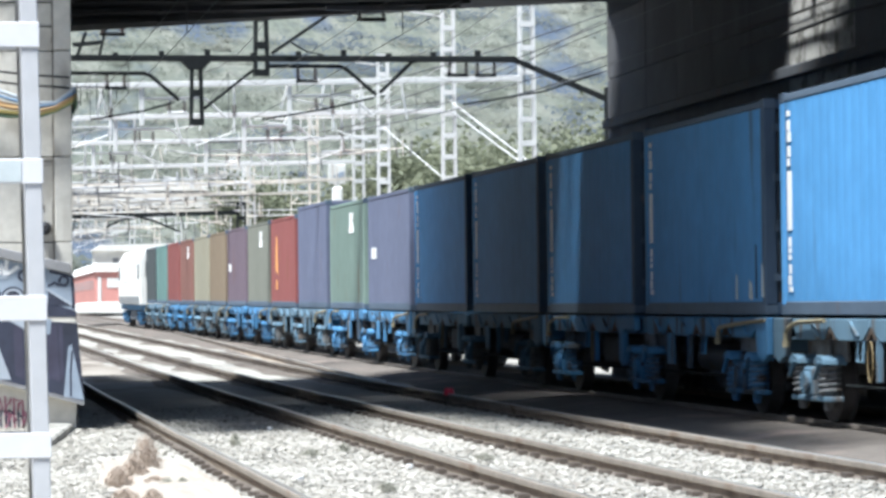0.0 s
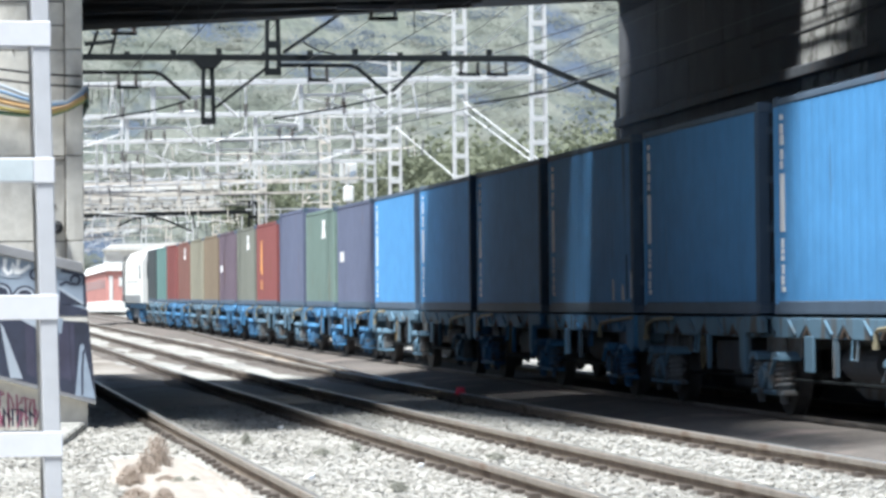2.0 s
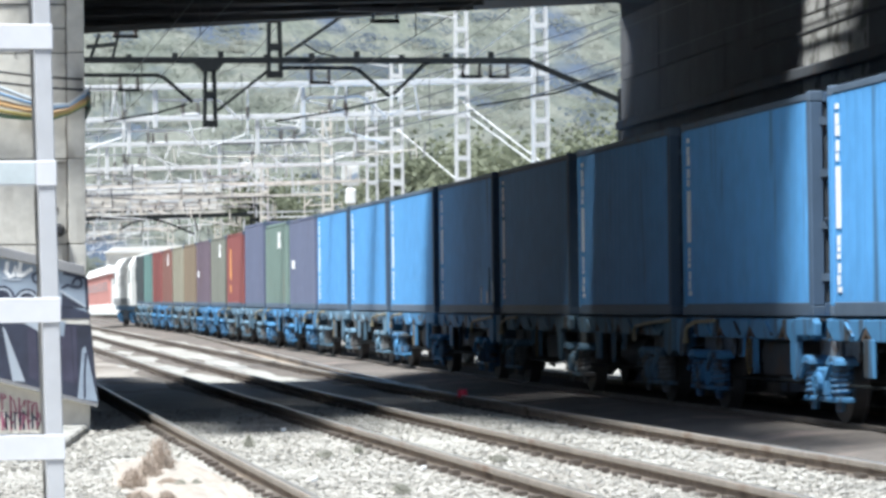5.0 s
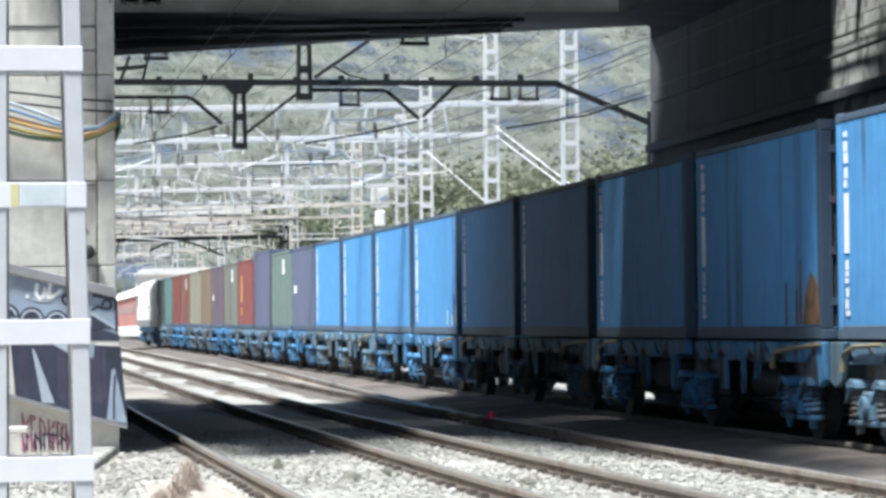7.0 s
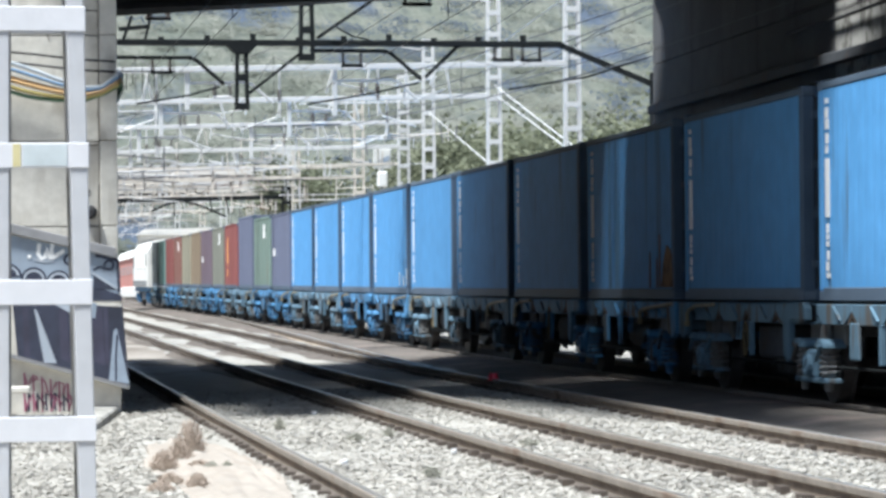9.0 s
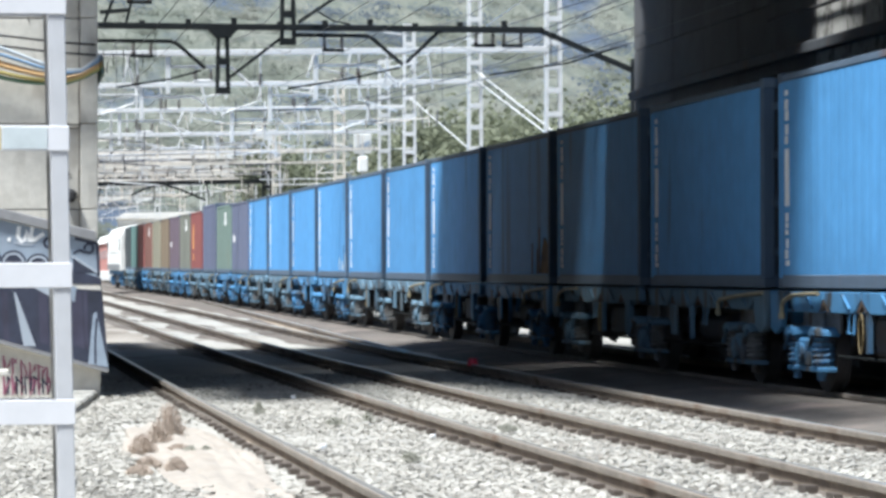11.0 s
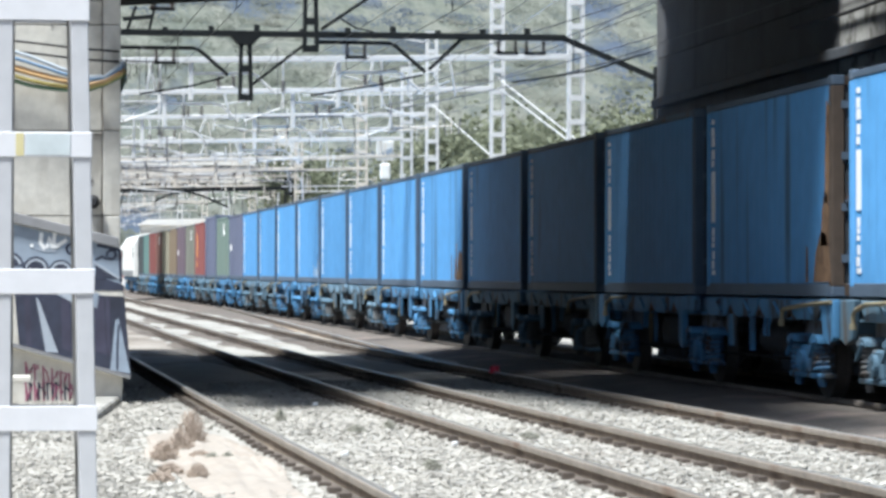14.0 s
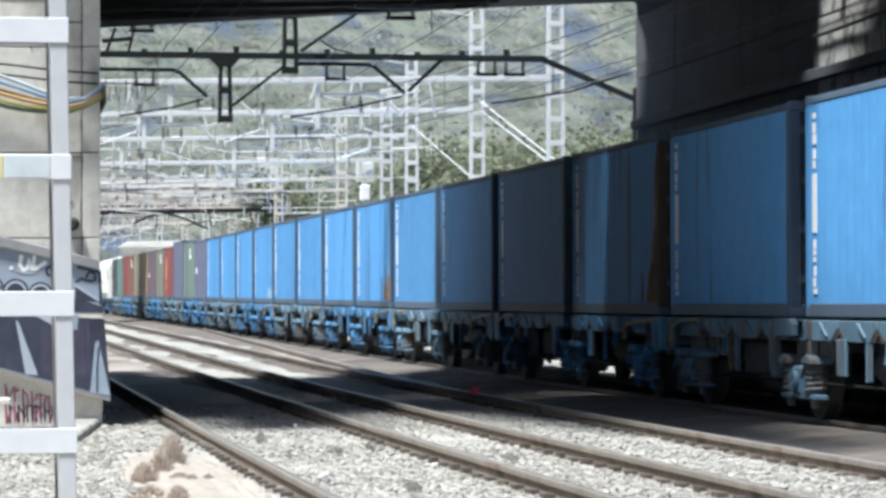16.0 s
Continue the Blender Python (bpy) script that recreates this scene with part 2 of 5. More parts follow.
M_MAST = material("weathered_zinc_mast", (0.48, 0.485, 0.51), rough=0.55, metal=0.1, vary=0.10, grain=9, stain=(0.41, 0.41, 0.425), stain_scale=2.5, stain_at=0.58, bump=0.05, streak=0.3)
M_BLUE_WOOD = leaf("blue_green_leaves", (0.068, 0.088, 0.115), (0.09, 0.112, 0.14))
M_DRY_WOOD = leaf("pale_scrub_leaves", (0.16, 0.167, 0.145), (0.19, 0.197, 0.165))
# duller than the sides, so near-end posts read with the dark gaps
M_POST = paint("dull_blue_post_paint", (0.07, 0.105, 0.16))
M_PALE_PLATE = material("pale_enamel_plate", (0.50, 0.55, 0.57), rough=0.5, vary=0.15, grain=14, bump=0)
# footing colour, also lent to the bright wall patch and the mast's shaded flange
M_FOOTING_TONE = material("weathered_footing", (0.34, 0.33, 0.31), rough=0.95, vary=0.3, grain=7, stain=(0.14, 0.135, 0.12), stain_scale=3.0, stain_at=0.5, bump=0.4)
M_HOSE = material("yellow_hose_rubber", (0.20, 0.15, 0.075), rough=0.6, vary=0.2, bump=0)
M_OLD_GALV = material("rust_tinged_galvanised_steel", (0.60, 0.555, 0.495), rough=0.7, metal=0.0, vary=0.2, grain=6, stain=(0.36, 0.32, 0.28), stain_scale=1.5, stain_at=0.58, bump=0.05)
M_TAG_PURPLE = material("purple_spray", (0.042, 0.040, 0.070), rough=0.75, vary=0.4, grain=4, bump=0.05)
M_TANK = material("sooty_tank_steel", (0.06, 0.065, 0.075), rough=0.8, vary=0.3, grain=8, stain=(0.08, 0.06, 0.05), stain_scale=3, stain_at=0.55, bump=0.1)
M_CRACK = material("dark_crack", (0.19, 0.175, 0.155), rough=0.95, vary=0.3, grain=12, bump=0.2)
M_RUST_PATCH = material("flaking_rust", (0.21, 0.125, 0.07), rough=0.95, vary=0.4, grain=6, stain=(0.12, 0.07, 0.04), stain_scale=4, stain_at=0.5, bump=0.3)


# ---- building helpers ----
def thing(name, label, category, m=None, group="", kind=""):
    ob = tagged(new(name), label, category, group, kind)
    if m is not None:
        ob.matrix_basis = m
    return ob


def part(name, bm, mat, parent=None, label="", kind="", smooth=False):
    """Links a bmesh as one mesh object under a thing or a part."""
    me = bpy.data.meshes.new(name)
    bm.normal_update()
    bm.to_mesh(me)
    bm.free()
    me.materials.append(mat)
    if smooth:
        for p in me.polygons:
            p.use_smooth = True
    ob = new(name, me)
    ob.parent = parent
    return tagged(ob, label, "", "", kind)


def again(ob, parent, m):
    """A part like ob, sharing its mesh, at the pose m under a parent."""
    o = new(ob.name.split(".")[0], ob.data)
    o.parent = parent
    o.matrix_basis = m
    return o


def box(x0, x1, y0, y1, z0, z1, bm=None, bevel=0.0, m=None):
    b = bmesh.new()
    bmesh.ops.create_cube(b, size=1)
    for v in b.verts:
        v.co = Vector(((x0 + x1) / 2 + v.co.x * (x1 - x0), (y0 + y1) / 2 + v.co.y * (y1 - y0), (z0 + z1) / 2 + v.co.z * (z1 - z0)))
    if bevel:
        bmesh.ops.bevel(b, geom=b.edges[:], offset=bevel, segments=1, affect="EDGES")
    if m is not None:
        bmesh.ops.transform(b, matrix=m, verts=b.verts)
    return joined(b, bm)


def joined(b, bm):
    if bm is None:
        return b
    me = bpy.data.meshes.new("scratch")
    b.to_mesh(me)
    b.free()
    bm.from_mesh(me)
    bpy.data.meshes.remove(me)
    return bm


def along(p, q):
    p, q = Vector(p), Vector(q)
    d = q - p
    up = "Y" if abs(d.normalized().z) < 0.99 else "X"
    return Matrix.Translation(p) @ d.to_track_quat("Z", up).to_matrix().to_4x4(), d.length


def bar(p, q, w, h, bm=None, bevel=0.0):
    """A straight bar of section w by h from p to q."""
    m, n = along(p, q)
    return box(-w / 2, w / 2, -h / 2, h / 2, 0, n, bm, bevel, m)


def rod(p, q, r, bm=None, seg=8, r2=None):
    m, n = along(p, q)
    b = bmesh.new()
    bmesh.ops.create_cone(b, cap_ends=True, segments=seg, radius1=r, radius2=r if r2 is None else r2, depth=n)
    bmesh.ops.transform(b, matrix=m @ Matrix.Translation((0, 0, n / 2)), verts=b.verts)
    return joined(b, bm)


def tube(points, r, bm=None, seg=6):
    """A bent tube through points."""
    b = bmesh.new()
    rings = []
    pts = [Vector(p) for p in points]
    for i, p in enumerate(pts):
        d = (pts[min(i + 1, len(pts) - 1)] - pts[max(i - 1, 0)]).normalized()
        side = d.cross(Vector((0.13, 0.21, 1)) if abs(d.z) < 0.95 else Vector((1, 0.1, 0))).normalized()
        up = side.cross(d).normalized()
        rings.append([b.verts.new(p + (side * math.cos(k * math.tau / seg) + up * math.sin(k * math.tau / seg)) * r) for k in range(seg)])
    for u, v in zip(rings, rings[1:]):
        for k in range(seg):
            b.faces.new((u[k], u[(k + 1) % seg], v[(k + 1) % seg], v[k]))
    b.faces.new(rings[0][::-1])
    b.faces.new(rings[-1])
    bmesh.ops.recalc_face_normals(b, faces=b.faces)
    return joined(b, bm)


def prism(outline, axis, lo, hi, bm=None, bevel=0.0):
    """A flat outline swept along an axis: for x the outline is (y, z), for y (x, z), for z (x, y)."""
    b = bmesh.new()
    put = {"x": lambda u, v, w: (w, u, v), "y": lambda u, v, w: (u, w, v), "z": lambda u, v, w: (u, v, w)}[axis]
    lo_v = [b.verts.new(put(u, v, lo)) for u, v in outline]
    hi_v = [b.verts.new(put(u, v, hi)) for u, v in outline]
    b.faces.new(lo_v)
    b.faces.new(hi_v)
    for i in range(len(outline)):
        j = (i + 1) % len(outline)
        b.faces.new((lo_v[i], lo_v[j], hi_v[j], hi_v[i]))
    bmesh.ops.recalc_face_normals(b, faces=b.faces)
    if bevel:
        bmesh.ops.bevel(b, geom=b.edges[:], offset=bevel, segments=1, affect="EDGES")
    return joined(b, bm)


def rise(y):
    """How far the line has climbed at y: level at first, then 5.5 in a thousand."""
    if y < 25:
        return 0.0
    if y < 65:
        return 0.0055 * (y - 25) ** 2 / 80
    return 0.0055 * (min(y, 420) - 45)


RAIL_TOP = 0.17

# ---- ground ----
bm = bmesh.new()
xs = [-1500, -500, -150, -60, -30] + [i * 1.5 for i in range(-12, 17)] + [32, 45, 80, 160, 500, 1500]
ys = [-200, -60, -20] + [i * 2.5 for i in range(0, 42)] + [110, 120, 130, 145, 160, 180, 200, 240, 300, 420, 700, 1200, 2500]
grid = [[bm.verts.new((x, y, rise(y) + 0.03 * noise.noise(Vector((x * 0.4, y * 0.25, 0))) + (0.03 if x < 7.6 else -0.02))) for x in xs] for y in ys]
for u, v in zip(grid, grid[1:]):
    for i in range(len(xs) - 1):
        bm.faces.new((u[i], u[i + 1], v[i + 1], v[i]))
ground = tagged(part("ground", bm, M_BALLAST, smooth=True), "pale limestone ballast and dusty gravel ground", "ground", kind="structure")


# ---- tracks ----
def rail_mesh(x, y0, y1, x_end=None, down=0.0):
    """A rail of flat-bottomed section along y, climbing with the line; x_end bends it sideways towards its far end."""
    section = [(-0.07, 0), (0.07, 0), (0.07, 0.012), (0.012, 0.03), (0.012, 0.112), (0.036, 0.122), (0.036, 0.165), (0.028, 0.172), (-0.028, 0.172), (-0.036, 0.165), (-0.036, 0.122), (-0.012, 0.112), (-0.012, 0.03), (-0.07, 0.012)]
    b = bmesh.new()
    rings, y = [], y0
    stops = [y0 + (y1 - y0) * i / 70 for i in range(71)]
    for y in stops:
        k = (y - y0) / (y1 - y0)
        shift = 0 if x_end is None else (x_end - x) * k
        rings.append([b.verts.new((x + shift + u, y, rise(y) + v + down)) for u, v in section])
    n = len(section)
    for u, v in zip(rings, rings[1:]):
        for i in range(n):
            f = b.faces.new((u[i], v[i], v[(i + 1) % n], u[(i + 1) % n]))
            f.material_index = 1 if i == 7 else 0 if i in (5, 6, 8, 9) else 2
    b.faces.new(rings[0])
    b.faces.new(rings[-1][::-1])
    bmesh.ops.recalc_face_normals(b, faces=b.faces)
    return b


def rail(x, y0, y1, parent, x_end=None, down=0.0):
    o = part("rail", rail_mesh(x, y0, y1, x_end, down), M_RAIL_SIDE, parent)
    o.data.materials.append(M_RAIL_TOP)
    o.data.materials.append(M_RAIL_WEB)
    return o


DROP = -0.05  # the train's track lies a little lower
TRACKS = (3.41, 6.57, 10.93)
RAILS = ((2.48, 4.36), (5.68, 7.44), (10.03, 11.83))
rng = random.Random(5)


def block_verts(x0, x1, y0, y1, z0, z1):
    v = [(x, y, z) for z in (z0, z1) for y in (y0, y1) for x in (x0, x1)]
    f = [(0, 2, 3, 1), (4, 5, 7, 6), (0, 1, 5, 4), (2, 6, 7, 3), (0, 4, 6, 2), (1, 3, 7, 5)]
    return v, f


def blocks_object(name, boxes, mat, parent, kind="stuff", label=""):
    v, f = [], []
    for bx in boxes:
        vv, ff = block_verts(*bx)
        f += [tuple(i + len(v) for i in q) for q in ff]
        v += vv
    me = bpy.data.meshes.new(name)
    me.from_pydata(v, [], f)
    me.materials.append(mat)
    o = new(name, me)
    o.parent = parent
    return tagged(o, label, kind=kind)


for i, c in enumerate(TRACKS):
    track = thing("railway_track", "broad-gauge railway track with rusty rails sunk in pale ballast", "railway track", kind="structure", group="parallel tracks")
    for x in RAILS[i]:
        rail(x, -30, 330, track, down=DROP if i == 2 else 0.0)
    sleepers, clips = [], []
    for k in range(0, 260):
        y = 10 + k * 0.6
        z = rise(y)
        if y < 90:
            sleepers.append((c - 1.3, c + 1.3, y - 0.12, y + 0.12, z - 0.2, z - 0.035 + rng.uniform(-0.012, 0.01)))
        for foot in RAILS[i]:
            for side in (-1, 1):
                x = foot + side * 0.115
                w = rng.uniform(0.03, 0.045)
                clips.append((x - w, x + w, y - 0.09, y + 0.09, z - 0.03, z + 0.06 + rng.uniform(0, 0.025)))
    blocks_object("sleepers", sleepers, M_SLEEPER, track)
    if i < 2:  # those of the train's track lie buried in dirt
        blocks_object("rail_clips", clips, M_CLIP, track)

# the train's track lies in an older, dirtier ballast bed
bm = bmesh.new()
bed_y = [-30] + [i * 1.0 for i in range(12, 90)] + [95 + 6 * i for i in range(40)]
bed_x = [7.62, 7.95, 8.6, 9.2, 9.8, 10.5, 11.2, 12.0, 12.6, 13.25]
bed = []
for y in bed_y:
    row = []
    for k, x in enumerate(bed_x):
        lift = (-0.03, 0.015, 0.05, 0.10, 0.11, 0.06, 0.06, 0.05, 0.03, 0.03)[k]
        near = min(1.0, max(0.0, (40 - y) / 6)) * (0.5, 0.4, 0.1)[k] if k < 3 else 0.0
        row.append(bm.verts.new((x + near + (0.22 * noise.noise(Vector((y * 0.7, k, 2))) if k < 2 else 0), y, rise(y) + lift - 0.035 + 0.02 * noise.noise(Vector((x * 2, y * 1.3, 5))))))
    bed.append(row)
for u, v in zip(bed, bed[1:]):
    for k in range(len(bed_x) - 1):
        bm.faces.new((u[k], u[k + 1], v[k + 1], v[k]))
tagged(part("ballast_bed", bm, M_BED, smooth=True), "dark oily old ballast under the train", "ballast", kind="structure")

# ballast stained brown by rust and brake dust beside the rails of the two near tracks
for x in RAILS[0] + RAILS[1]:
    bm = bmesh.new()
    rows = []
    for y in [-30] + [12 + 0.5 * k for k in range(120)] + [73 + 1.5 * k for k in range(170)]:
        far = min(1.0, max(0.0, (y - 46) / 14))
        lo = -0.13 - 0.12 * far + (0.03 + 0.04 * far) * noise.noise(Vector((x, y * 1.1, 3))) - far * max(0.0, 0.20 + 0.72 * noise.noise(Vector((x, y * 0.16, 13))) + 0.15 * noise.noise(Vector((x, y * 0.6, 3))))
        hi = 0.11 + 0.10 * far + (0.03 + 0.04 * far) * noise.noise(Vector((x, y * 1.1, 9))) + far * max(0.0, 0.20 + 0.72 * noise.noise(Vector((x, y * 0.16, 29))) + 0.15 * noise.noise(Vector((x, y * 0.6, 9))))
        rows.append([bm.verts.new((x + u, y, rise(y) + 0.03 * noise.noise(Vector(((x + u) * 0.4, y * 0.25, 0))) + 0.030 + lift)) for u, lift in ((lo, 0.0), (lo * 0.5, 0.018), (hi * 0.5, 0.018), (hi, 0.0))])
    for u, v in zip(rows, rows[1:]):
        for k in range(3):
            bm.faces.new((u[k], u[k + 1], v[k + 1], v[k]))
    tagged(part("stained_ballast", bm, M_RUST_BED, smooth=True), "brown rust-stained ballast beside a rail", "ballast", kind="structure")

# tan and brown beds between the rails beyond the bridge
for x0, x1, y0, mat, label in ((2.75, 4.10, 57, M_TAN_BED, "tan dusty ballast between the rails"), (7.62, 7.95, 38, M_BED, "dark oily ballast shoulder")):
    bm = bmesh.new()
    rows = []
    for y in [y0 + 1.5 * k for k in range(40)] + [y0 + 60 + 6 * k for k in range(35)]:
        lo, hi = x0 + 0.28 * noise.noise(Vector((x0, y * 0.35, 3))), x1 + 0.28 * noise.noise(Vector((x1, y * 0.35, 9)))
        rows.append([bm.verts.new((x, y, rise(y) + 0.03 * noise.noise(Vector((x * 0.4, y * 0.25, 0))) + 0.03 + lift)) for x, lift in ((lo, -0.005), (lo * 0.8 + hi * 0.2, 0.014), (lo * 0.2 + hi * 0.8, 0.014), (hi, -0.005))])
    for u, v in zip(rows, rows[1:]):
        for k in range(3):
            bm.faces.new((u[k], u[k + 1], v[k + 1], v[k]))
    tagged(part("track_bed", bm, mat, smooth=True), label, "ballast", kind="structure")

# a crossover between the two far tracks
turnout = thing("turnout_rails", "rusty turnout rails crossing between two tracks", "railway track", kind="structure")
rail(7.56, 50, 125, turnout, 9.85)

# ---- bridge ----
SOFFIT = 7.3
bridge = thing("road_bridge", "skewed concrete road bridge of two decks over the tracks", "bridge", kind="structure")
# out of view; the notched outline is cut to shape shade on ground, pier and train
part("near_deck", prism([(-30, 51.0), (-1.0, 37.6), (0.05, 37.0), (0.10, 31.9), (1.7, 31.9), (2.1, 33.9), (2.6, 37.2), (3.6, 36.4), (3.9, 34.0), (4.5, 30.8), (5.3, 29.6), (5.7, 26.0), (6.5, 26.0), (6.8, 30.9), (8.2, 32.1), (45, 18.4), (45, 36.9), (12.9, 40.0), (11.8, 41.8), (11.0, 42.7), (9.0, 43.1), (6.9, 42.9), (0.8, 42.75), (0.8, 52.6), (-30, 54.4)], "z", SOFFIT + 0.2, SOFFIT + 1.5, bevel=0.03), M_CONCRETE_DARK, bridge, "dark concrete deck slab")
part("middle_deck", prism([(0.804, 44.85), (6.4, 44.75), (6.6, 44.42), (10.5, 44.42), (11.9, 44.34), (11.25, 52.0), (0.804, 52.58)], "z", SOFFIT + 0.2, SOFFIT + 1.5, bevel=0.03), M_CONCRETE_DARK, bridge, "dark concrete deck slab")
# unseen strips added in the deck gap to split its light into soft stripes
part("deck_strip", prism([(0.804, 43.12), (6.35, 43.27), (6.35, 44.36), (0.804, 44.46)], "z", SOFFIT + 0.2, SOFFIT + 1.5, bevel=0.03), M_CONCRETE_DARK, bridge, "unseen strip added to split the light through the deck gap")
part("deck_strip", prism([(6.6, 43.42), (9.2, 43.56), (10.9, 43.02), (11.9, 43.8), (11.9, 44.3), (10.7, 44.0), (6.6, 43.95)], "z", SOFFIT + 0.2, SOFFIT + 1.5, bevel=0.02), M_CONCRETE_DARK, bridge, "unseen strip added to split the light through the deck gap")
part("far_deck", prism([(11.5, 52.4), (12.2, 44.0), (45, 42.2), (45, 56.0), (13.4, 58.0), (12.67, 54.9)], "z", SOFFIT, SOFFIT + 0.25), M_CONCRETE_DARK, bridge, "dark concrete deck slab")
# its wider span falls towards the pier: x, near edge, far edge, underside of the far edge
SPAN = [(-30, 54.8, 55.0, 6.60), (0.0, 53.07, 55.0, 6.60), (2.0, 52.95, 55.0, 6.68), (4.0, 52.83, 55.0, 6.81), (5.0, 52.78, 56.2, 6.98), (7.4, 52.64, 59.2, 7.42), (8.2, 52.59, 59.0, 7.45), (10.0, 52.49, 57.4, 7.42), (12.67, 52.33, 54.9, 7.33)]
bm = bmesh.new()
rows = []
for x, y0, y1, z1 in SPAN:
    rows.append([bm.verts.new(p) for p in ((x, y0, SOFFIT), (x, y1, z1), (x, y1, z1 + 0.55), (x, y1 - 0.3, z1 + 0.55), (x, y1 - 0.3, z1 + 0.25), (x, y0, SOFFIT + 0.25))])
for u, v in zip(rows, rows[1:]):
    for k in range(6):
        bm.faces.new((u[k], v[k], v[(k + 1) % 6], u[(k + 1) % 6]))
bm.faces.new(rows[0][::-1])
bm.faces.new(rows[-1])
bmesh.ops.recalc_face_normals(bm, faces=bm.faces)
part("far_span", bm, M_CONCRETE_DARK, bridge, "dark concrete deck slab with an edge beam")
for share in (0.25, 0.5, 0.75):
    line = [(x, y0 + (y1 - y0) * share, SOFFIT + (z1 - SOFFIT) * share - 0.03) for x, y0, y1, z1 in SPAN[1:-1]]
    rib = bmesh.new()
    for p, q in zip(line, line[1:]):
        bar(p, q, 0.14, 0.10, rib)
    part("girder_rib", rib, M_CONCRETE_DARK, bridge)
part("fascia", prism([(-30, 54.9), (11.45, 52.5), (11.45, 52.9), (-30, 55.3)], "z", SOFFIT + 0.25, SOFFIT + 1.5, bevel=0.02), M_CONCRETE, bridge, "pale concrete edge beam")
# hidden upstand, added to keep sun off the far end of the abutment wall
part("parapet", prism([(9.6, 57.3), (12.6, 54.6), (12.6, 54.95), (9.6, 57.65)], "z", SOFFIT + 0.7, SOFFIT + 2.4), M_CONCRETE_DARK, bridge)

# abutment wall behind the train, in formwork panels with open joints
wall_far = thing("wall_right", "concrete abutment wall behind the train", "wall", kind="structure")
part("wall_core", box(13.3, 15.0, 6, 57.2, -0.3, SOFFIT), M_CONCRETE_DARK, wall_far)
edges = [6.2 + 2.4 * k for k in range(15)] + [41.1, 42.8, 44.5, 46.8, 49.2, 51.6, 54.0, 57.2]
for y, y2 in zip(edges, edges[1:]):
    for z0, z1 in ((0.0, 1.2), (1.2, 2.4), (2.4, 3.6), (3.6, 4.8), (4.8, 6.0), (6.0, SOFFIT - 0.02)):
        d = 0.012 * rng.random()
        # upper panels at 41.1 and 42.8 are paler: part of the sunlit patch is colour
        part("panel", box(13.2 - d, 13.302, y + 0.012, y2 - 0.012, z0 + 0.01, z1 - 0.01), M_FOOTING_TONE if y in (41.1, 42.8) and z0 > 4 else M_WALL, wall_far, "concrete panel paled to brighten the sunlit patch" if y in (41.1, 42.8) and z0 > 4 else "")
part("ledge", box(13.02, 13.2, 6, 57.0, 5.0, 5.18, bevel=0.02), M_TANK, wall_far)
part("cable", tube([(13.12, 47 - 1.5 * k, 5.72 + 0.02 * math.sin(k * 2.1)) for k in range(20)], 0.03), M_BLACK, wall_far)
part("cable", tube([(13.14, 47 - 1.5 * k, 6.02 + 0.02 * math.sin(k * 1.7 + 1)) for k in range(20)], 0.012), M_BLACK, wall_far)
part("lamp_bracket", box(12.85, 13.2, 42.8, 43.0, 6.7, 6.95, bevel=0.02), M_DARK, wall_far)

# pier between the camera and the first deck
pier = thing("wall_left", "pale concrete bridge pier with formwork joints", "wall", kind="structure")
part("pier_core", prism([(-9, 37.15), (1.36, 37.15), (1.36, 37.2), (1.60, 37.2), (1.66, 60.0), (-9, 60.0)], "z", -0.3, SOFFIT), M_CONCRETE_DARK, pier)
for z0, z1 in ((-0.1, 1.2), (1.2, 2.35), (2.35, 3.42), (3.42, 4.75), (4.75, 6.0), (6.0, SOFFIT - 0.02)):
    for x0, x1 in ((-9, -6.3), (-6.3, -3.6), (-3.6, -1.2), (-1.2, 1.40)):
        part("panel", box(x0 + 0.006, x1 - 0.006, 37.0 - 0.01 * rng.random(), 37.16, z0 + 0.007, z1 - 0.007), M_CONCRETE, pier)
    part("panel", box(1.41, 1.625, 36.9, 37.21, z0 + 0.006, z1 - 0.006, bevel=0.008), M_CONCRETE, pier)

# cracks, pour marks and old fixing holes on the pier
mark = random.Random(23)
for x, z0, z1 in ((1.405, 2.0, 3.4), (1.40, 3.45, 4.6), (1.41, 4.7, 7.0)):
    pts, z = [], z1
    while z > z0:
        pts.append((x + mark.uniform(-0.02, 0.02), 36.995, z))
        z -= mark.uniform(0.08, 0.25)
    part("crack", tube(pts, 0.012, None, 5), M_CRACK, pier, "dark ragged crack")
for k in range(11):
    x, z, w = mark.uniform(-0.3, 1.6), mark.uniform(2.3, 6.8), mark.uniform(0.012, 0.03)
    y = 36.899 if x > 1.41 else 36.989
    part("fixing_hole", prism([(x + w * math.cos(a), z + w * mark.uniform(0.7, 1.8) * math.sin(a)) for a in (0, 1.1, 2.0, 3.1, 4.2, 5.3)], "y", y - 0.006, y + 0.004), M_CRACK, pier, "dark chipped hole")
for z in (5.35, 5.05, 3.36):
    part("pour_mark", box(-1.2, 1.40, 36.978, 36.992, z, z + mark.uniform(0.015, 0.03)), M_CRACK if z < 4 else M_CONCRETE_DARK, pier, "dark pour line")

# unseen wall on the other side, added to block light from the left
wall_west = thing("wall_west", "plain dark wall, unseen, added to block light from the left", "wall", kind="structure")
part("wall_core", box(-9.4, -8.6, -60, 36.9, -0.3, 7.2, bevel=0.02), M_CONCRETE_DARK, wall_west)

# ---- train ----
HALF, LONG, TALL = 1.219, 3.029, 2.591  # half width, half length and height of a container
FLOOR = 1.22  # container floor above the rails
PITCH = 6.73


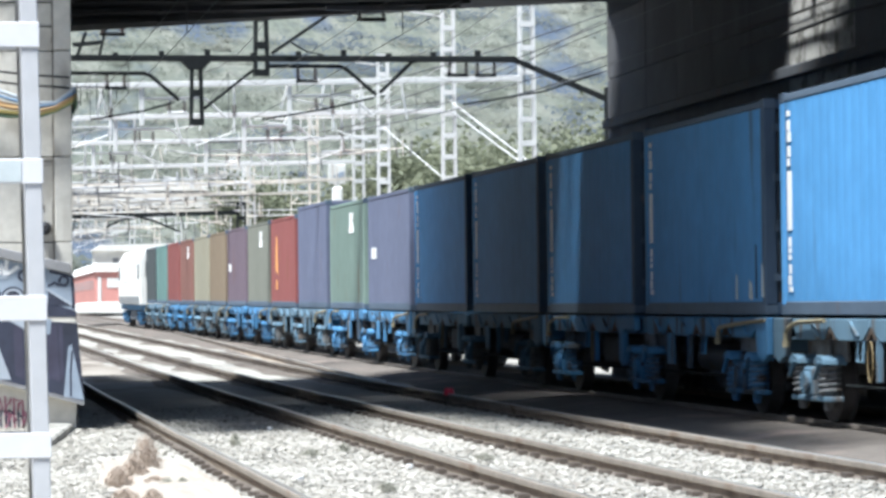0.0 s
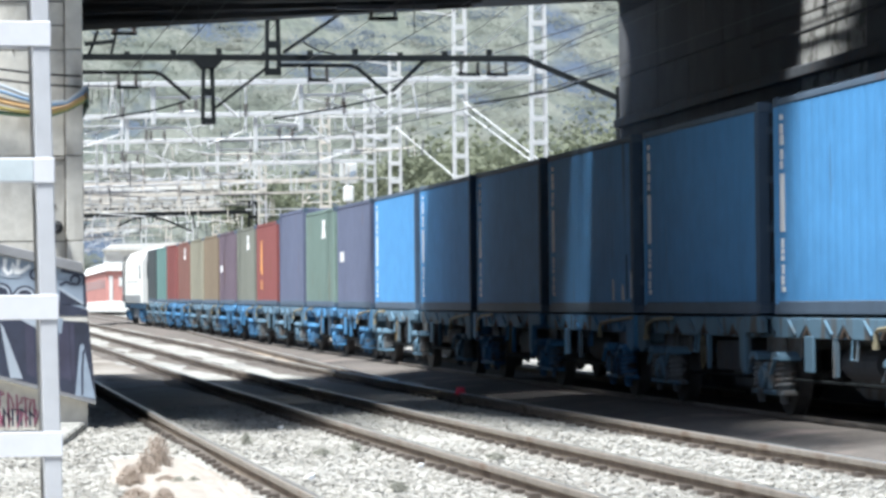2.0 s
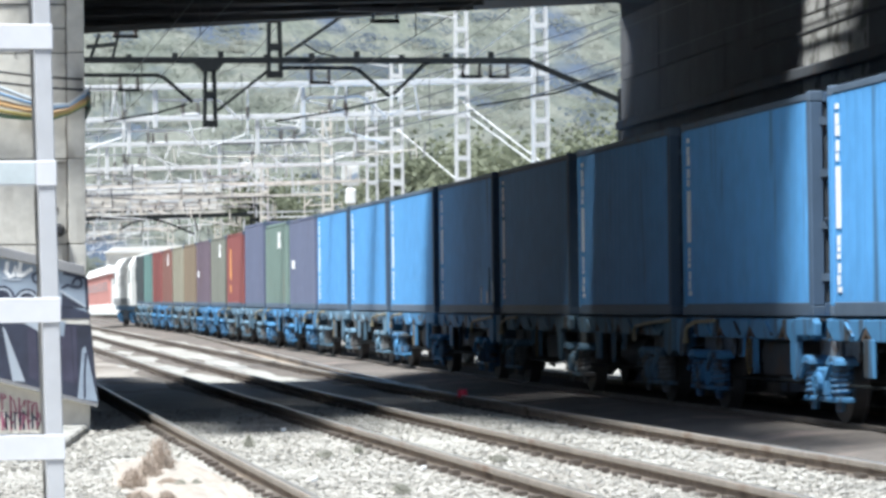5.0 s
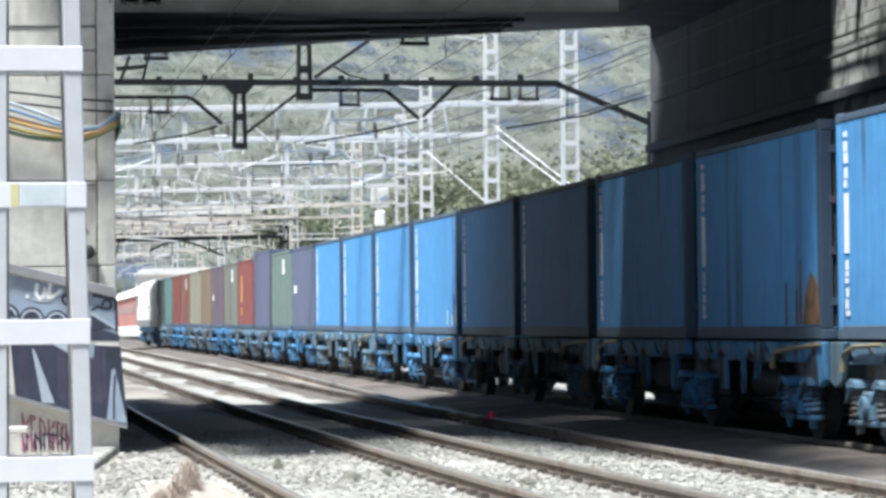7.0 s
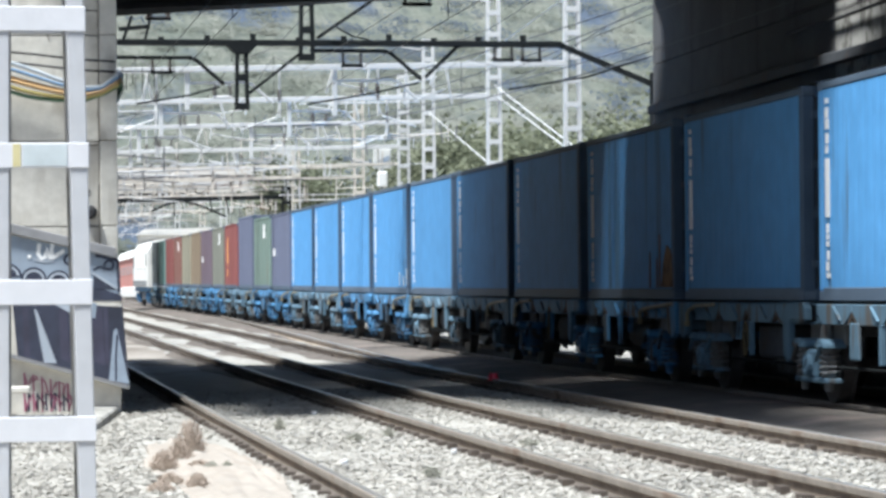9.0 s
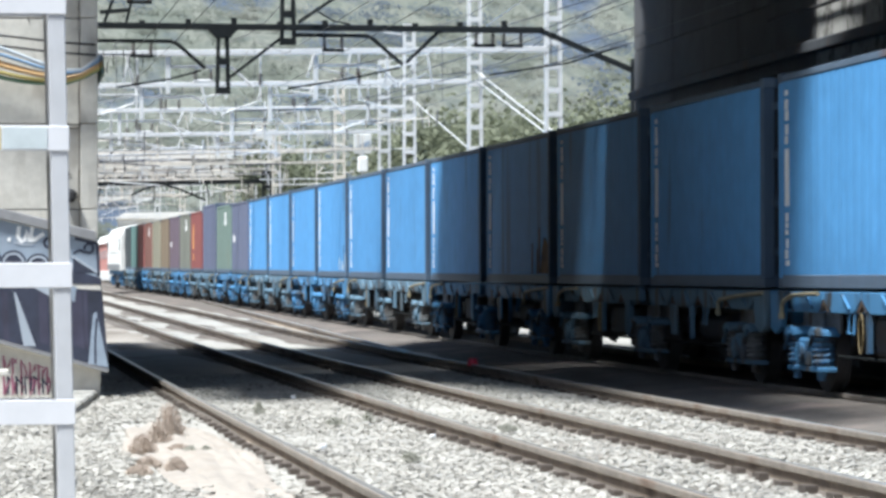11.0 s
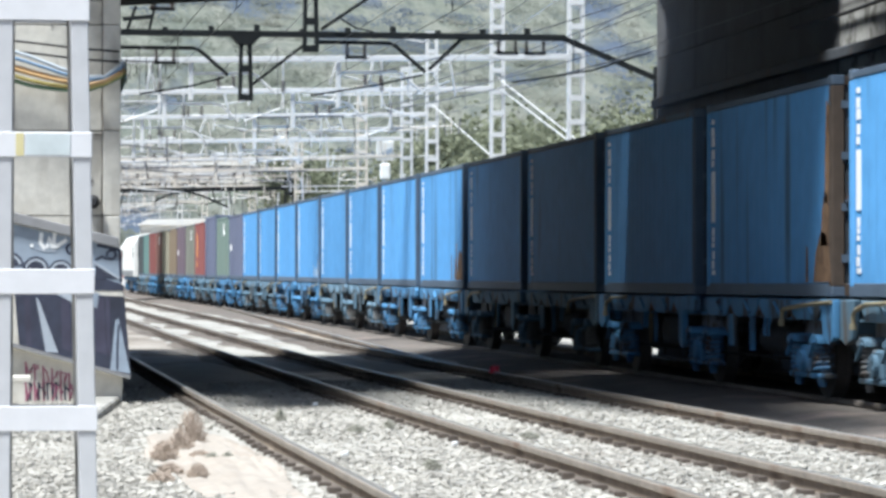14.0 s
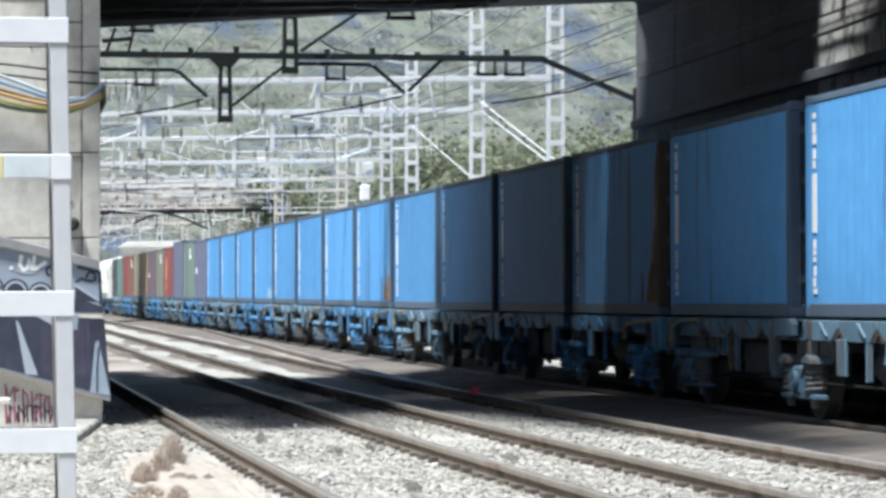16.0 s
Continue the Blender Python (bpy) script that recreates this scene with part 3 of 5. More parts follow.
def corrugated(n, length, deep, thick):
    """The outline of a corrugated sheet: (position along, depth), closed by a flat inner face."""
    out, step = [], 2 * length / n
    for i in range(n):
        a = -length + i * step
        out += [(a + 0.02 * step, -deep), (a + 0.30 * step, -deep), (a + 0.50 * step, 0.0), (a + 0.80 * step, 0.0)]
    out += [(length, -deep), (length, -deep - thick), (-length, -deep - thick)]
    return out


def container(label, mat, marks="blue", post=None, tall=TALL):
    """A twenty-foot box standing on its floor; its doors face -y, and the marked side -x."""
    c = thing("shipping_container", label, "shipping container", group="containers on the train")
    top_mat = M_GREY_RAIL if marks == "blue" else mat
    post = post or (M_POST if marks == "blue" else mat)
    sheet = corrugated(20, LONG - 0.13, 0.0045, 0.03)
    for s in (-1, 1):
        b = prism([(u, v) for u, v in sheet], "z", 0.15, tall - 0.11)
        for v in b.verts:
            u, d = v.co.x, v.co.y
            v.co.x, v.co.y = s * (HALF - 0.008 + d), u
        bmesh.ops.recalc_face_normals(b, faces=b.faces)
        part("side_wall", b, mat, c)
        part("bottom_rail", box(s * HALF - 0.07 * (s > 0), s * HALF + 0.07 * (s < 0), -LONG + 0.16, LONG - 0.16, 0.0, 0.155, bevel=0.008), M_GREY_RAIL, c, "grey lower side rail")
        part("top_rail", box(s * HALF - 0.06 * (s > 0), s * HALF + 0.06 * (s < 0), -LONG + 0.16, LONG - 0.16, tall - 0.10, tall - 0.02, bevel=0.008), top_mat, c)
        for e in (-1, 1):
            x0, x1 = sorted((s * HALF, s * (HALF - 0.15)))
            y0, y1 = sorted((e * LONG, e * (LONG - 0.16)))
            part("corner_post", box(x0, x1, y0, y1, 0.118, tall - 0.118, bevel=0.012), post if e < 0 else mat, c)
            for z in (0.0, tall - 0.118):
                part("corner_casting", box(x0 - 0.003, x1 + 0.003, y0 - 0.003, y1 + 0.003, z, z + 0.118, bevel=0.01), M_GREY_RAIL, c)
    part("roof", prism([(u, tall - 0.015 + v) for u, v in corrugated(14, LONG - 0.12, 0.02, 0.03)], "x", -HALF + 0.06, HALF - 0.06), mat, c)
    part("front_wall", front_sheet(tall), mat, c)
    part("floor", box(-HALF + 0.07, HALF - 0.07, -LONG + 0.1, LONG - 0.1, 0.03, 0.15), M_DARK, c)
    part("sill", box(-HALF + 0.15, HALF - 0.15, -LONG, -LONG + 0.12, 0.0, 0.15, bevel=0.01), post, c)
    part("header", box(-HALF + 0.15, HALF - 0.15, -LONG, -LONG + 0.12, tall - 0.13, tall - 0.01, bevel=0.01), post, c)
    for s in (-1, 1):
        x0, x1 = sorted((s * 0.008, s * (HALF - 0.155)))
        door = part("door", box(x0, x1, -LONG + 0.03, -LONG + 0.08, 0.155, tall - 0.135, bevel=0.01), M_GAP_SHADE_DOOR, c, "door leaf darkened for the shade of the gap")
        for x in (0.28, 0.82):
            part("lock_rod", rod((s * x, -LONG - 0.0, 0.1), (s * x, -LONG - 0.0, tall - 0.08), 0.02), M_GREY_RAIL, door)
            part("door_handle", bar((s * x, -LONG - 0.02, 1.15), (s * (x + 0.25), -LONG - 0.02, 1.12), 0.04, 0.02), M_GREY_RAIL, door)
        for z in (0.4, 1.0, 1.6, 2.2):
            part("hinge", box(*sorted((s * (HALF - 0.22), s * (HALF - 0.11))), -LONG - 0.012, -LONG + 0.035, z, z + 0.09), M_GREY_RAIL, door)
    out = -HALF - 0.001
    if marks == "blue":
        r = random.Random(3)
        z = tall - 0.22
        while z > 1.75:
            h = r.choice((0.06, 0.12, 0.09))
            part("painted_mark", box(out, out + 0.02, LONG - 0.44 + 0.07 * r.random(), LONG - 0.28 - 0.04 * r.random(), z - h, z), M_WHITE, c, "white painted mark")
            z -= h + r.choice((0.012, 0.02, 0.05))
        part("painted_mark", box(out, out + 0.02, LONG - 0.44, LONG - 0.28, 0.98, z - 0.05), M_WHITE, c, "white painted mark")
        z = 0.9
        while z > 0.25:
            h = r.choice((0.06, 0.11))
            part("painted_mark", box(out, out + 0.02, LONG - 0.44 + 0.06 * r.random(), LONG - 0.28 - 0.04 * r.random(), z - h, z), M_WHITE, c, "white painted mark")
            z -= h + r.choice((0.012, 0.02, 0.05))
    if mat is M_BLUE_WORN:
        high = ((-2.84, 0.30, 0.60, 1.25), (-2.85, 0.14, 1.10, 2.30)) if post is M_RUSTY else ((-2.15, 0.07, 0.17, 0.95), (-1.50, 0.05, 0.17, 0.70))
        for y, w, z0, z1 in ((-2.84, 0.62, 0.17, 0.78), (-1.95, 0.05, 0.17, 0.60)) + high:
            part("rust_patch", prism([(y - w * 0.2, z0), (y + w, z0), (y + w * 0.8, z0 + (z1 - z0) * 0.6), (y + w * 0.45, z1), (y + w * 0.1, z1 - 0.06), (y - w * 0.1, z0 + (z1 - z0) * 0.5)], "x", out - 0.002, out + 0.02), M_RUST_PATCH, c, "flaking rust patch")
    if marks == "top":
        part("painted_mark", prism([(-1.30, tall - 0.30), (-0.55, tall - 0.28), (-0.60, tall - 0.50), (-0.42, tall - 0.78), (-1.20, tall - 0.76), (-1.05, tall - 0.52)], "x", out, out + 0.02), M_WHITE, c, "white painted mark")
    elif marks == "middle":
        part("lettering", box(out, out + 0.02, LONG - 1.2, LONG - 0.5, 1.15, 1.4), M_WHITE, c, "small white painted mark")
    elif marks == "orange":
        part("painted_mark", prism([(1.30, 0.95), (1.85, 1.05), (1.80, 1.55), (1.62, 2.05), (1.50, 2.05), (1.38, 1.60)], "x", out, out + 0.02), M_ORANGE_MARK, c, "orange painted mark")
        part("painted_mark", box(out, out + 0.02, 1.42, 1.72, 0.50, 0.78), M_ORANGE_MARK, c, "orange painted mark")
    return c


def front_sheet(tall):
    b = prism(corrugated(8, HALF - 0.15, 0.04, 0.03), "z", 0.02, tall - 0.03)
    for v in b.verts:
        v.co = Vector((v.co.x, LONG - 0.01 + v.co.y, v.co.z))
    bmesh.ops.recalc_face_normals(b, faces=b.faces)
    return b


AXLE_R = 0.46


def wheelset():
    """Two wheels and their axle, lying across the track, centred on the axle."""
    b = bmesh.new()
    rod((-1.05, 0, 0), (1.05, 0, 0), 0.075, b, 10)
    for s in (-1, 1):
        rod((s * 0.83, 0, 0), (s * 0.965, 0, 0), AXLE_R, b, 28)
        rod((s * 0.80, 0, 0), (s * 0.83, 0, 0), AXLE_R + 0.028, b, 28)
        rod((s * 0.966, 0, 0), (s * 0.985, 0, 0), 0.16, b, 14)
        for k in range(3):
            a = k * math.tau / 3
            box(*sorted((s * 0.96, s * 0.972)), 0.22 * math.cos(a) - 0.06, 0.22 * math.cos(a) + 0.06, 0.22 * math.sin(a) - 0.06, 0.22 * math.sin(a) + 0.06, b)
    return b


def ring(r, n=12):
    return [(r * math.cos(k * math.tau / n), r * math.sin(k * math.tau / n)) for k in range(n)]


def axle_unit(parent, y, paint_mat, spring_mat, guard_mat):
    """One sprung axle: a wheelset between two axle boxes, each hung between a pair of ribbed coil springs."""
    b = bmesh.new()
    for s in (-1, 1):
        box(s * 1.0 - 0.02, s * 1.0 + 0.02, -0.75, 0.75, 0.70, 0.98, b, 0.01)
    box(-1.0, 1.0, -0.09, 0.09, 0.78, 0.94, b, 0.01)
    g = part("axle_guard", b, guard_mat, parent, "grimy axle guard plates")
    g.matrix_basis = pose(0, y, 0)
    for s in (-1, 1):
        x = s * 1.14
        a = bmesh.new()
        box(x - 0.11, x + 0.11, -0.19, 0.19, 0.30, 0.64, a, 0.03)
        rod((x + s * 0.10, 0, AXLE_R), (x + s * 0.17, 0, AXLE_R), 0.13, a, 16)
        box(x - 0.10, x + 0.10, -0.70, 0.70, 0.25, 0.31, a, 0.012)
        for k in range(4):
            t = k * math.tau / 4 + 0.4
            rod((x + s * 0.17, 0.085 * math.cos(t), AXLE_R + 0.085 * math.sin(t)), (x + s * 0.185, 0.085 * math.cos(t), AXLE_R + 0.085 * math.sin(t)), 0.018, a, 6)
        part("axle_box", a, paint_mat, g, "cast axle box")
        part("guide_arm", prism([(-0.22, 0.98), (0.22, 0.98), (0.26, 0.66), (0.20, 0.52), (-0.20, 0.52), (-0.26, 0.66)], "x", *sorted((s * 1.03, s * 1.07)), bevel=0.01), guard_mat, g)
        for d in (-0.49, 0.49):
            part("spring_cap", prism([(d - 0.19, 0.66), (d - 0.17, 0.73), (d - 0.07, 0.77), (d + 0.07, 0.77), (d + 0.17, 0.73), (d + 0.19, 0.66)], "x", x - 0.14, x + 0.15, bevel=0.014), paint_mat, g, "pressed spring cap")
            coil = [(x + 0.115 * math.cos(k * 0.7), d + 0.115 * math.sin(k * 0.7), 0.33 + 0.0072 * k) for k in range(46)]
            part("spring", tube(coil, 0.026, seg=5), spring_mat, g, "dirty coil spring")
            part("spring_guide", rod((x, d, 0.30), (x, d, 0.67), 0.09, None, 10), guard_mat, g)
            part("spring_bolt", rod((x + s * 0.02, d, 0.15), (x + s * 0.02, d, 0.26), 0.05, None, 8, 0.065), spring_mat, g)
            part("damper_link", bar((x + s * 0.15, d - 0.10, 0.70), (x + s * 0.15, d + 0.12, 0.50), 0.05, 0.03, None, 0.008), paint_mat, g)
    w = part("wheelset", wheelset(), M_WHEEL, g, "steel wheels on an axle")
    w.matrix_basis = pose(0, 0, AXLE_R)
    return g


def wagon(label, body, springs, dirt):
    """An articulated three-axle container wagon of two halves, standing on the rails with its middle at the origin."""
    w = thing("flat_wagon", label, "railway wagon", group="wagons of the train")
    top = FLOOR - 0.03
    for s in (-1, 1):
        x = s * 1.10
        for e in (-1, 1):
            lo, hi = sorted((e * 0.12, e * 6.25))
            b = bmesh.new()
            box(x - 0.08, x + 0.08, lo, hi, top - 0.025, top, b)
            box(x - 0.012, x + 0.012, lo, hi, top - 0.23, top - 0.02, b)
            box(x - 0.08, x + 0.08, lo, hi, top - 0.25, top - 0.225, b)
            part("side_sill", b, body, w, "blue steel side sill")
            # pressed sill panels with notches between them, and a folding support in each notch
            for k in range(4):
                y = e * (0.90 + k * 1.45)
                part("sill_panel", prism([(y - 0.70, top - 0.01), (y + 0.70, top - 0.01), (y + 0.70, top - 0.10), (y + 0.50, top - 0.22), (y + 0.40, top - 0.25), (y - 0.40, top - 0.25), (y - 0.50, top - 0.22), (y - 0.70, top - 0.10)], "x", *sorted((x + s * 0.085, x + s * 0.125)), bevel=0.010), body, w)
                part("panel_rib", bar((x + s * 0.13, y - 0.34, top - 0.20), (x + s * 0.13, y - 0.06, top - 0.04), 0.05, 0.03, None, 0.006), body, w)
                if k < 3:
                    v = y + e * 0.725
                    part("support_arm", prism([(v - 0.19, top - 0.24), (v - 0.03, top - 0.09), (v + 0.03, top - 0.09), (v + 0.19, top - 0.24), (v + 0.12, top - 0.24), (v, top - 0.15), (v - 0.12, top - 0.24)], "x", *sorted((x + s * 0.06, x + s * 0.115))), M_RUSTY, w, "rusty folding support")
            # the yellow release bar beside the end beam, bent down at its tip
            run = [(6.05, -0.30), (6.04, -0.17), (5.95, -0.12), (5.55, -0.05), (4.55, -0.03)] if e > 0 else [(4.40, -0.30), (4.41, -0.16), (4.50, -0.13), (5.30, -0.08), (6.55, -0.03)]
            part("release_bar", tube([(x + s * 0.18, e * v, top + u) for v, u in run], 0.028), M_YELLOW, w, "bent yellow release bar")
            part("release_knob", rod((x + s * 0.18, e * run[0][0], top - 0.34), (x + s * 0.18, e * run[0][0], top - 0.27), 0.042, None, 8), M_YELLOW, w)
            part("hanger", box(x + s * 0.10, x + s * 0.14, *sorted((e * 2.74, e * 2.82)), 0.52, top - 0.24, bevel=0.008), body, w)
            part("step_iron", tube([(x + s * 0.10, e * 3.35, top - 0.24), (x + s * 0.12, e * 3.35, 0.72), (x + s * 0.12, e * 3.55, 0.72), (x + s * 0.10, e * 3.55, top - 0.24)], 0.02), body, w)
            part("end_bracket", prism([(e * 6.05, top), (e * 6.60, top), (e * 6.60, 0.74), (e * 6.40, 0.66), (e * 6.15, 0.74)], "x", *sorted((s * 1.19, s * 1.27)), bevel=0.012), body, w, "blue end bracket")
        # arched bracket over the middle axle, and a plain plate on its other side
        arch = [(1.05, 0.58), (1.05, top - 0.16), (0.98, top - 0.04), (0.85, top + 0.01), (0.15, top + 0.01), (0.05, top - 0.05), (0.05, top - 0.20), (0.75, top - 0.20), (0.80, top - 0.26), (0.80, 0.50), (0.92, 0.46)]
        part("arched_bracket", prism(arch, "x", *sorted((s * 1.20, s * 1.29)), bevel=0.014), body, w, "pale blue arched bracket")
        part("guard_plate", box(*sorted((s * 1.20, s * 1.24)), -1.95, -1.60, 0.55, top - 0.22, bevel=0.01), body, w)
        part("hanging_hose", tube([(x + s * 0.12, 3.1 + 0.09 * math.cos(k * math.tau / 16), 0.72 + 0.22 * math.sin(k * math.tau / 16)) for k in range(17)], 0.010), M_HOSE, w, "yellow looped hose")
        part("brake_bar", rod((x, -4.3, 0.44), (x, -0.7, 0.44), 0.02), M_DARK, w)
        part("brake_bar", rod((x, 0.7, 0.44), (x, 4.3, 0.44), 0.02), M_DARK, w)
        part("mark_plate", box(*sorted((x + s * 0.012, x + s * 0.02)), 4.2, 4.5, top - 0.19, top - 0.08), M_WHITE, w, "small white data plate")
    part("centre_sill", box(-0.30, 0.30, -6.25, -0.1, top - 0.42, top - 0.04, bevel=0.01), dirt, w)
    part("centre_sill", box(-0.30, 0.30, 0.1, 6.25, top - 0.42, top - 0.04, bevel=0.01), dirt, w)
    part("floor_plate", box(-1.02, 1.02, -6.2, -0.15, top - 0.05, top - 0.03), dirt, w)
    part("floor_plate", box(-1.02, 1.02, 0.15, 6.2, top - 0.05, top - 0.03), dirt, w)
    for k in range(12):
        y = -5.6 + 1.02 * k
        part("cross_bearer", box(-1.03, 1.03, y - 0.05, y + 0.05, top - 0.24, top - 0.052), dirt, w)
    for e in (-1, 1):
        for x in (-0.36, 0.36):
            part("brake_rigging", prism([(e * 0.62, 0.40), (e * 1.2, 0.22), (e * 2.6, 0.22), (e * 2.8, 0.80), (e * 0.62, 0.80)], "x", x - 0.02, x + 0.02), dirt, w)
            part("brake_rigging", prism([(e * 3.0, 0.24), (e * 4.6, 0.24), (e * 4.75, 0.80), (e * 3.0, 0.80)], "x", x - 0.02, x + 0.02), dirt, w)
            part("brake_rigging", prism([(e * 5.82, 0.26), (e * 6.25, 0.30), (e * 6.32, 0.78), (e * 5.82, 0.80)], "x", x - 0.02, x + 0.02), dirt, w)
    part("pivot", rod((0, 0, 0.70), (0, 0, top - 0.02), 0.22, None, 16), M_DARK, w)
    part("air_tank", rod((-0.72, -3.3, 0.66), (-0.72, -2.0, 0.66), 0.20, None, 18), M_TANK, w, "sooty air tank")
    part("brake_box", box(-1.02, -0.45, 1.7, 3.2, 0.48, 0.90, bevel=0.03), M_TANK, w, "sooty brake equipment box")
    for e in (-1, 1):
        part("headstock", box(-1.18, 1.18, *sorted((e * 6.25, e * 6.42)), top - 0.40, top - 0.02, bevel=0.02), body, w, "blue end beam")
        for s in (-1, 1):
            b = bmesh.new()
            rod((s * 0.92, e * 6.42, 0.98), (s * 0.92, e * 6.60, 0.98), 0.11, b, 14)
            rod((s * 0.92, e * 6.61, 0.98), (s * 0.92, e * 6.70, 0.98), 0.21, b, 20)
            part("buffer", b, dirt, w, "round steel buffer")
        part("coupling", bar((0, e * 6.42, 0.95), (0, e * 6.72, 0.88), 0.09, 0.12), M_DARK, w)
        part("brake_hose", tube([(0.3, e * 6.42, 0.85), (0.3, e * 6.52, 0.62), (0.28, e * 6.64, 0.52), (0.2, e * 6.71, 0.6)], 0.028), M_BLACK, w)
    for y in (-5.28, 0.0, 5.28):
        axle_unit(w, y, body, springs, dirt)
    return w


def locomotive():
    w = thing("locomotive", "pale and grey box-body locomotive at the head of the train", "locomotive")
    ext = [(-1.45, 1.15), (-1.45, 3.35), (-1.15, 3.85), (-0.6, 4.0), (0.6, 4.0), (1.15, 3.85), (1.45, 3.35), (1.45, 1.15)]
    part("body", prism(ext, "y", -8.2, 8.2, bevel=0.03), M_LOCO_WHITE, w)
    for e in (-1, 1):
        nose = prism([(u * 0.97, v * 0.985 + 0.02) for u, v in ext], "y", *sorted((e * 8.2, e * 9.1)))
        part("cab", nose, M_LOCO_WHITE, w, "pale locomotive cab end")
        for s in (-1, 1):
            part("windscreen", box(*sorted((s * 0.12, s * 1.2)), *sorted((e * 9.09, e * 9.12)), 2.45, 3.25, bevel=0.01), M_GLASS, w)
            part("cab_window", box(*sorted((s * 1.40, s * 1.47)), *sorted((e * 7.2, e * 8.0)), 2.4, 3.1, bevel=0.01), M_GLASS, w)
            b = rod((s * 0.92, e * 9.1, 0.98), (s * 0.92, e * 9.55, 0.98), 0.1, None, 12)
            rod((s * 0.92, e * 9.55, 0.98), (s * 0.92, e * 9.62, 0.98), 0.22, b, 18)
            part("buffer", b, M_WAGON_DIRTY, w)
    for s in (-1, 1):
        for k in range(6):
            part("louvre", box(*sorted((s * 1.44, s * 1.475)), -5.6 + 1.9 * k, -4.4 + 1.9 * k, 2.3, 2.9, bevel=0.01), M_LOCO_WHITE, w)
        part("stripe", box(*sorted((s * 1.44, s * 1.458)), -8.1, 8.1, 1.18, 1.55), M_LOCO_GREY, w)
    part("underframe", box(-1.3, 1.3, -8.6, 8.6, 0.85, 1.15, bevel=0.02), M_WAGON, w)
    part("fuel_tank", box(-1.2, 1.2, -2.2, 2.2, 0.32, 0.85, bevel=0.06), M_WAGON_DIRTY, w)
    for y in (-6.6, -4.8, 4.8, 6.6):
        axle_unit(w, y, M_WAGON, M_SPRING, M_WAGON_DIRTY)
    return w


def colour(name, rgb, **k):
    return paint(name, rgb, **k)


TEAL, GREEN, VIOLET = colour("teal_paint", (0.132, 0.228, 0.216)), colour("pale_green_paint", (0.183, 0.250, 0.222)), colour("violet_blue_paint", (0.132, 0.149, 0.223))
CRIMSON, OLIVE, TAN = colour("red_container_paint", (0.230, 0.079, 0.076)), colour("grey_green_paint", (0.193, 0.199, 0.171)), colour("tan_paint", (0.231, 0.180, 0.129))
CREAM, PLUM, SLATE, BROWN = colour("cream_yellow_paint", (0.293, 0.277, 0.215)), colour("plum_paint", (0.169, 0.129, 0.163)), colour("dark_slate_paint", (0.061, 0.071, 0.077)), colour("brick_red_paint", (0.235, 0.117, 0.100))
BLUE_LABEL = "bright blue corrugated shipping container with white side lettering on a wagon"
# from the nearest coloured box to the locomotive
COLOURED = [
    (VIOLET, "middle", "violet-blue corrugated shipping container on a flat wagon"),
    (GREEN, "top", "pale green corrugated shipping container with white mark"),
    (VIOLET, "", "dull violet-blue shipping container taller than its neighbours"),
    (CRIMSON, "orange", "red corrugated shipping container with orange lettering"),
    (OLIVE, "top", "grey-green corrugated shipping container with white mark"),
    (PLUM, "middle", "plum-coloured corrugated shipping container on a flat wagon"),
    (TAN, "", "tan corrugated shipping container on a flat wagon"),
    (CREAM, "", "cream-yellow corrugated shipping container on a flat wagon"),
    (BROWN, "top", "brick-red corrugated shipping container with white mark"),
    (CRIMSON, "", "plain red corrugated shipping container on a flat wagon"),
    (TEAL, "", "teal green corrugated shipping container on a flat wagon"),
    (SLATE, "", "dark slate corrugated shipping container behind the locomotive"),
]
JOINT = 33.51  # where a gap between wagons lies along the track at the start
movers = []  # thing, place along the track at the start, height above the rails
clean = wagon("bright blue articulated three-axle container wagon", M_WAGON, M_SPRING, M_WAGON_DIRTY)
grimy = wagon("faded blue container wagon with tan grimy running gear", M_WAGON_FADED, M_TAN_GRIME, M_TAN_GRIME)
blue, blue_rusty = container(BLUE_LABEL, M_BLUE), container("bright blue rust-streaked shipping container with rusted end posts", M_BLUE_WORN, "blue", M_RUSTY)
blue_patched = container("blue shipping container with a rust patch near its foot", M_BLUE_WORN)
blue_scraped = container("blue shipping container with pale scrapes near its foot", M_BLUE)
for y, w, z0, z1 in ((-2.95, 0.10, 0.20, 0.62), (-2.45, 0.16, 0.18, 0.42), (-1.75, 0.06, 0.18, 0.50), (-2.62, 0.03, 0.20, 0.85)):
    part("scrape", prism([(y, z0), (y + w, z0 + 0.02), (y + w * 0.9, z1), (y + w * 0.2, z1 - 0.05)], "x", -HALF - 0.003, -HALF + 0.019), M_POST if w < 0.05 else M_PALE_PLATE, blue_scraped, "pale scrape in the paint")
used = set()


def take(ob):
    """The thing itself the first time, a copy after that."""
    if ob.name in used:
        return copy_thing(ob, Matrix())
    used.add(ob.name)
    return ob


for i in range(-6, 8):
    mid = JOINT + PITCH * (2 * i + 1)
    movers.append((take(grimy if i % 2 else clean), mid, 0.0))
    for j in (0, 1):
        k = 2 * i + j + 1  # number of the box, 1 is just beyond the joint
        at = mid + (-1, 1)[j] * PITCH / 2
        if 5 <= k <= 16:
            mat, marks, label = COLOURED[k - 5]
            box_thing = container(label, mat, marks, tall=2.76 if "taller" in label else TALL)
        else:
            box_thing = take({1: blue_scraped, -3: blue_patched, -7: blue_rusty}.get(k, blue))
        movers.append((box_thing, at, FLOOR))
loco = locomotive()
movers.append((loco, JOINT + PITCH * 16 + 9.7, 0.0))


def travel(t):
    """Metres that the train has gone after t seconds."""
    return 3.75 * t + 0.0027 * t * t


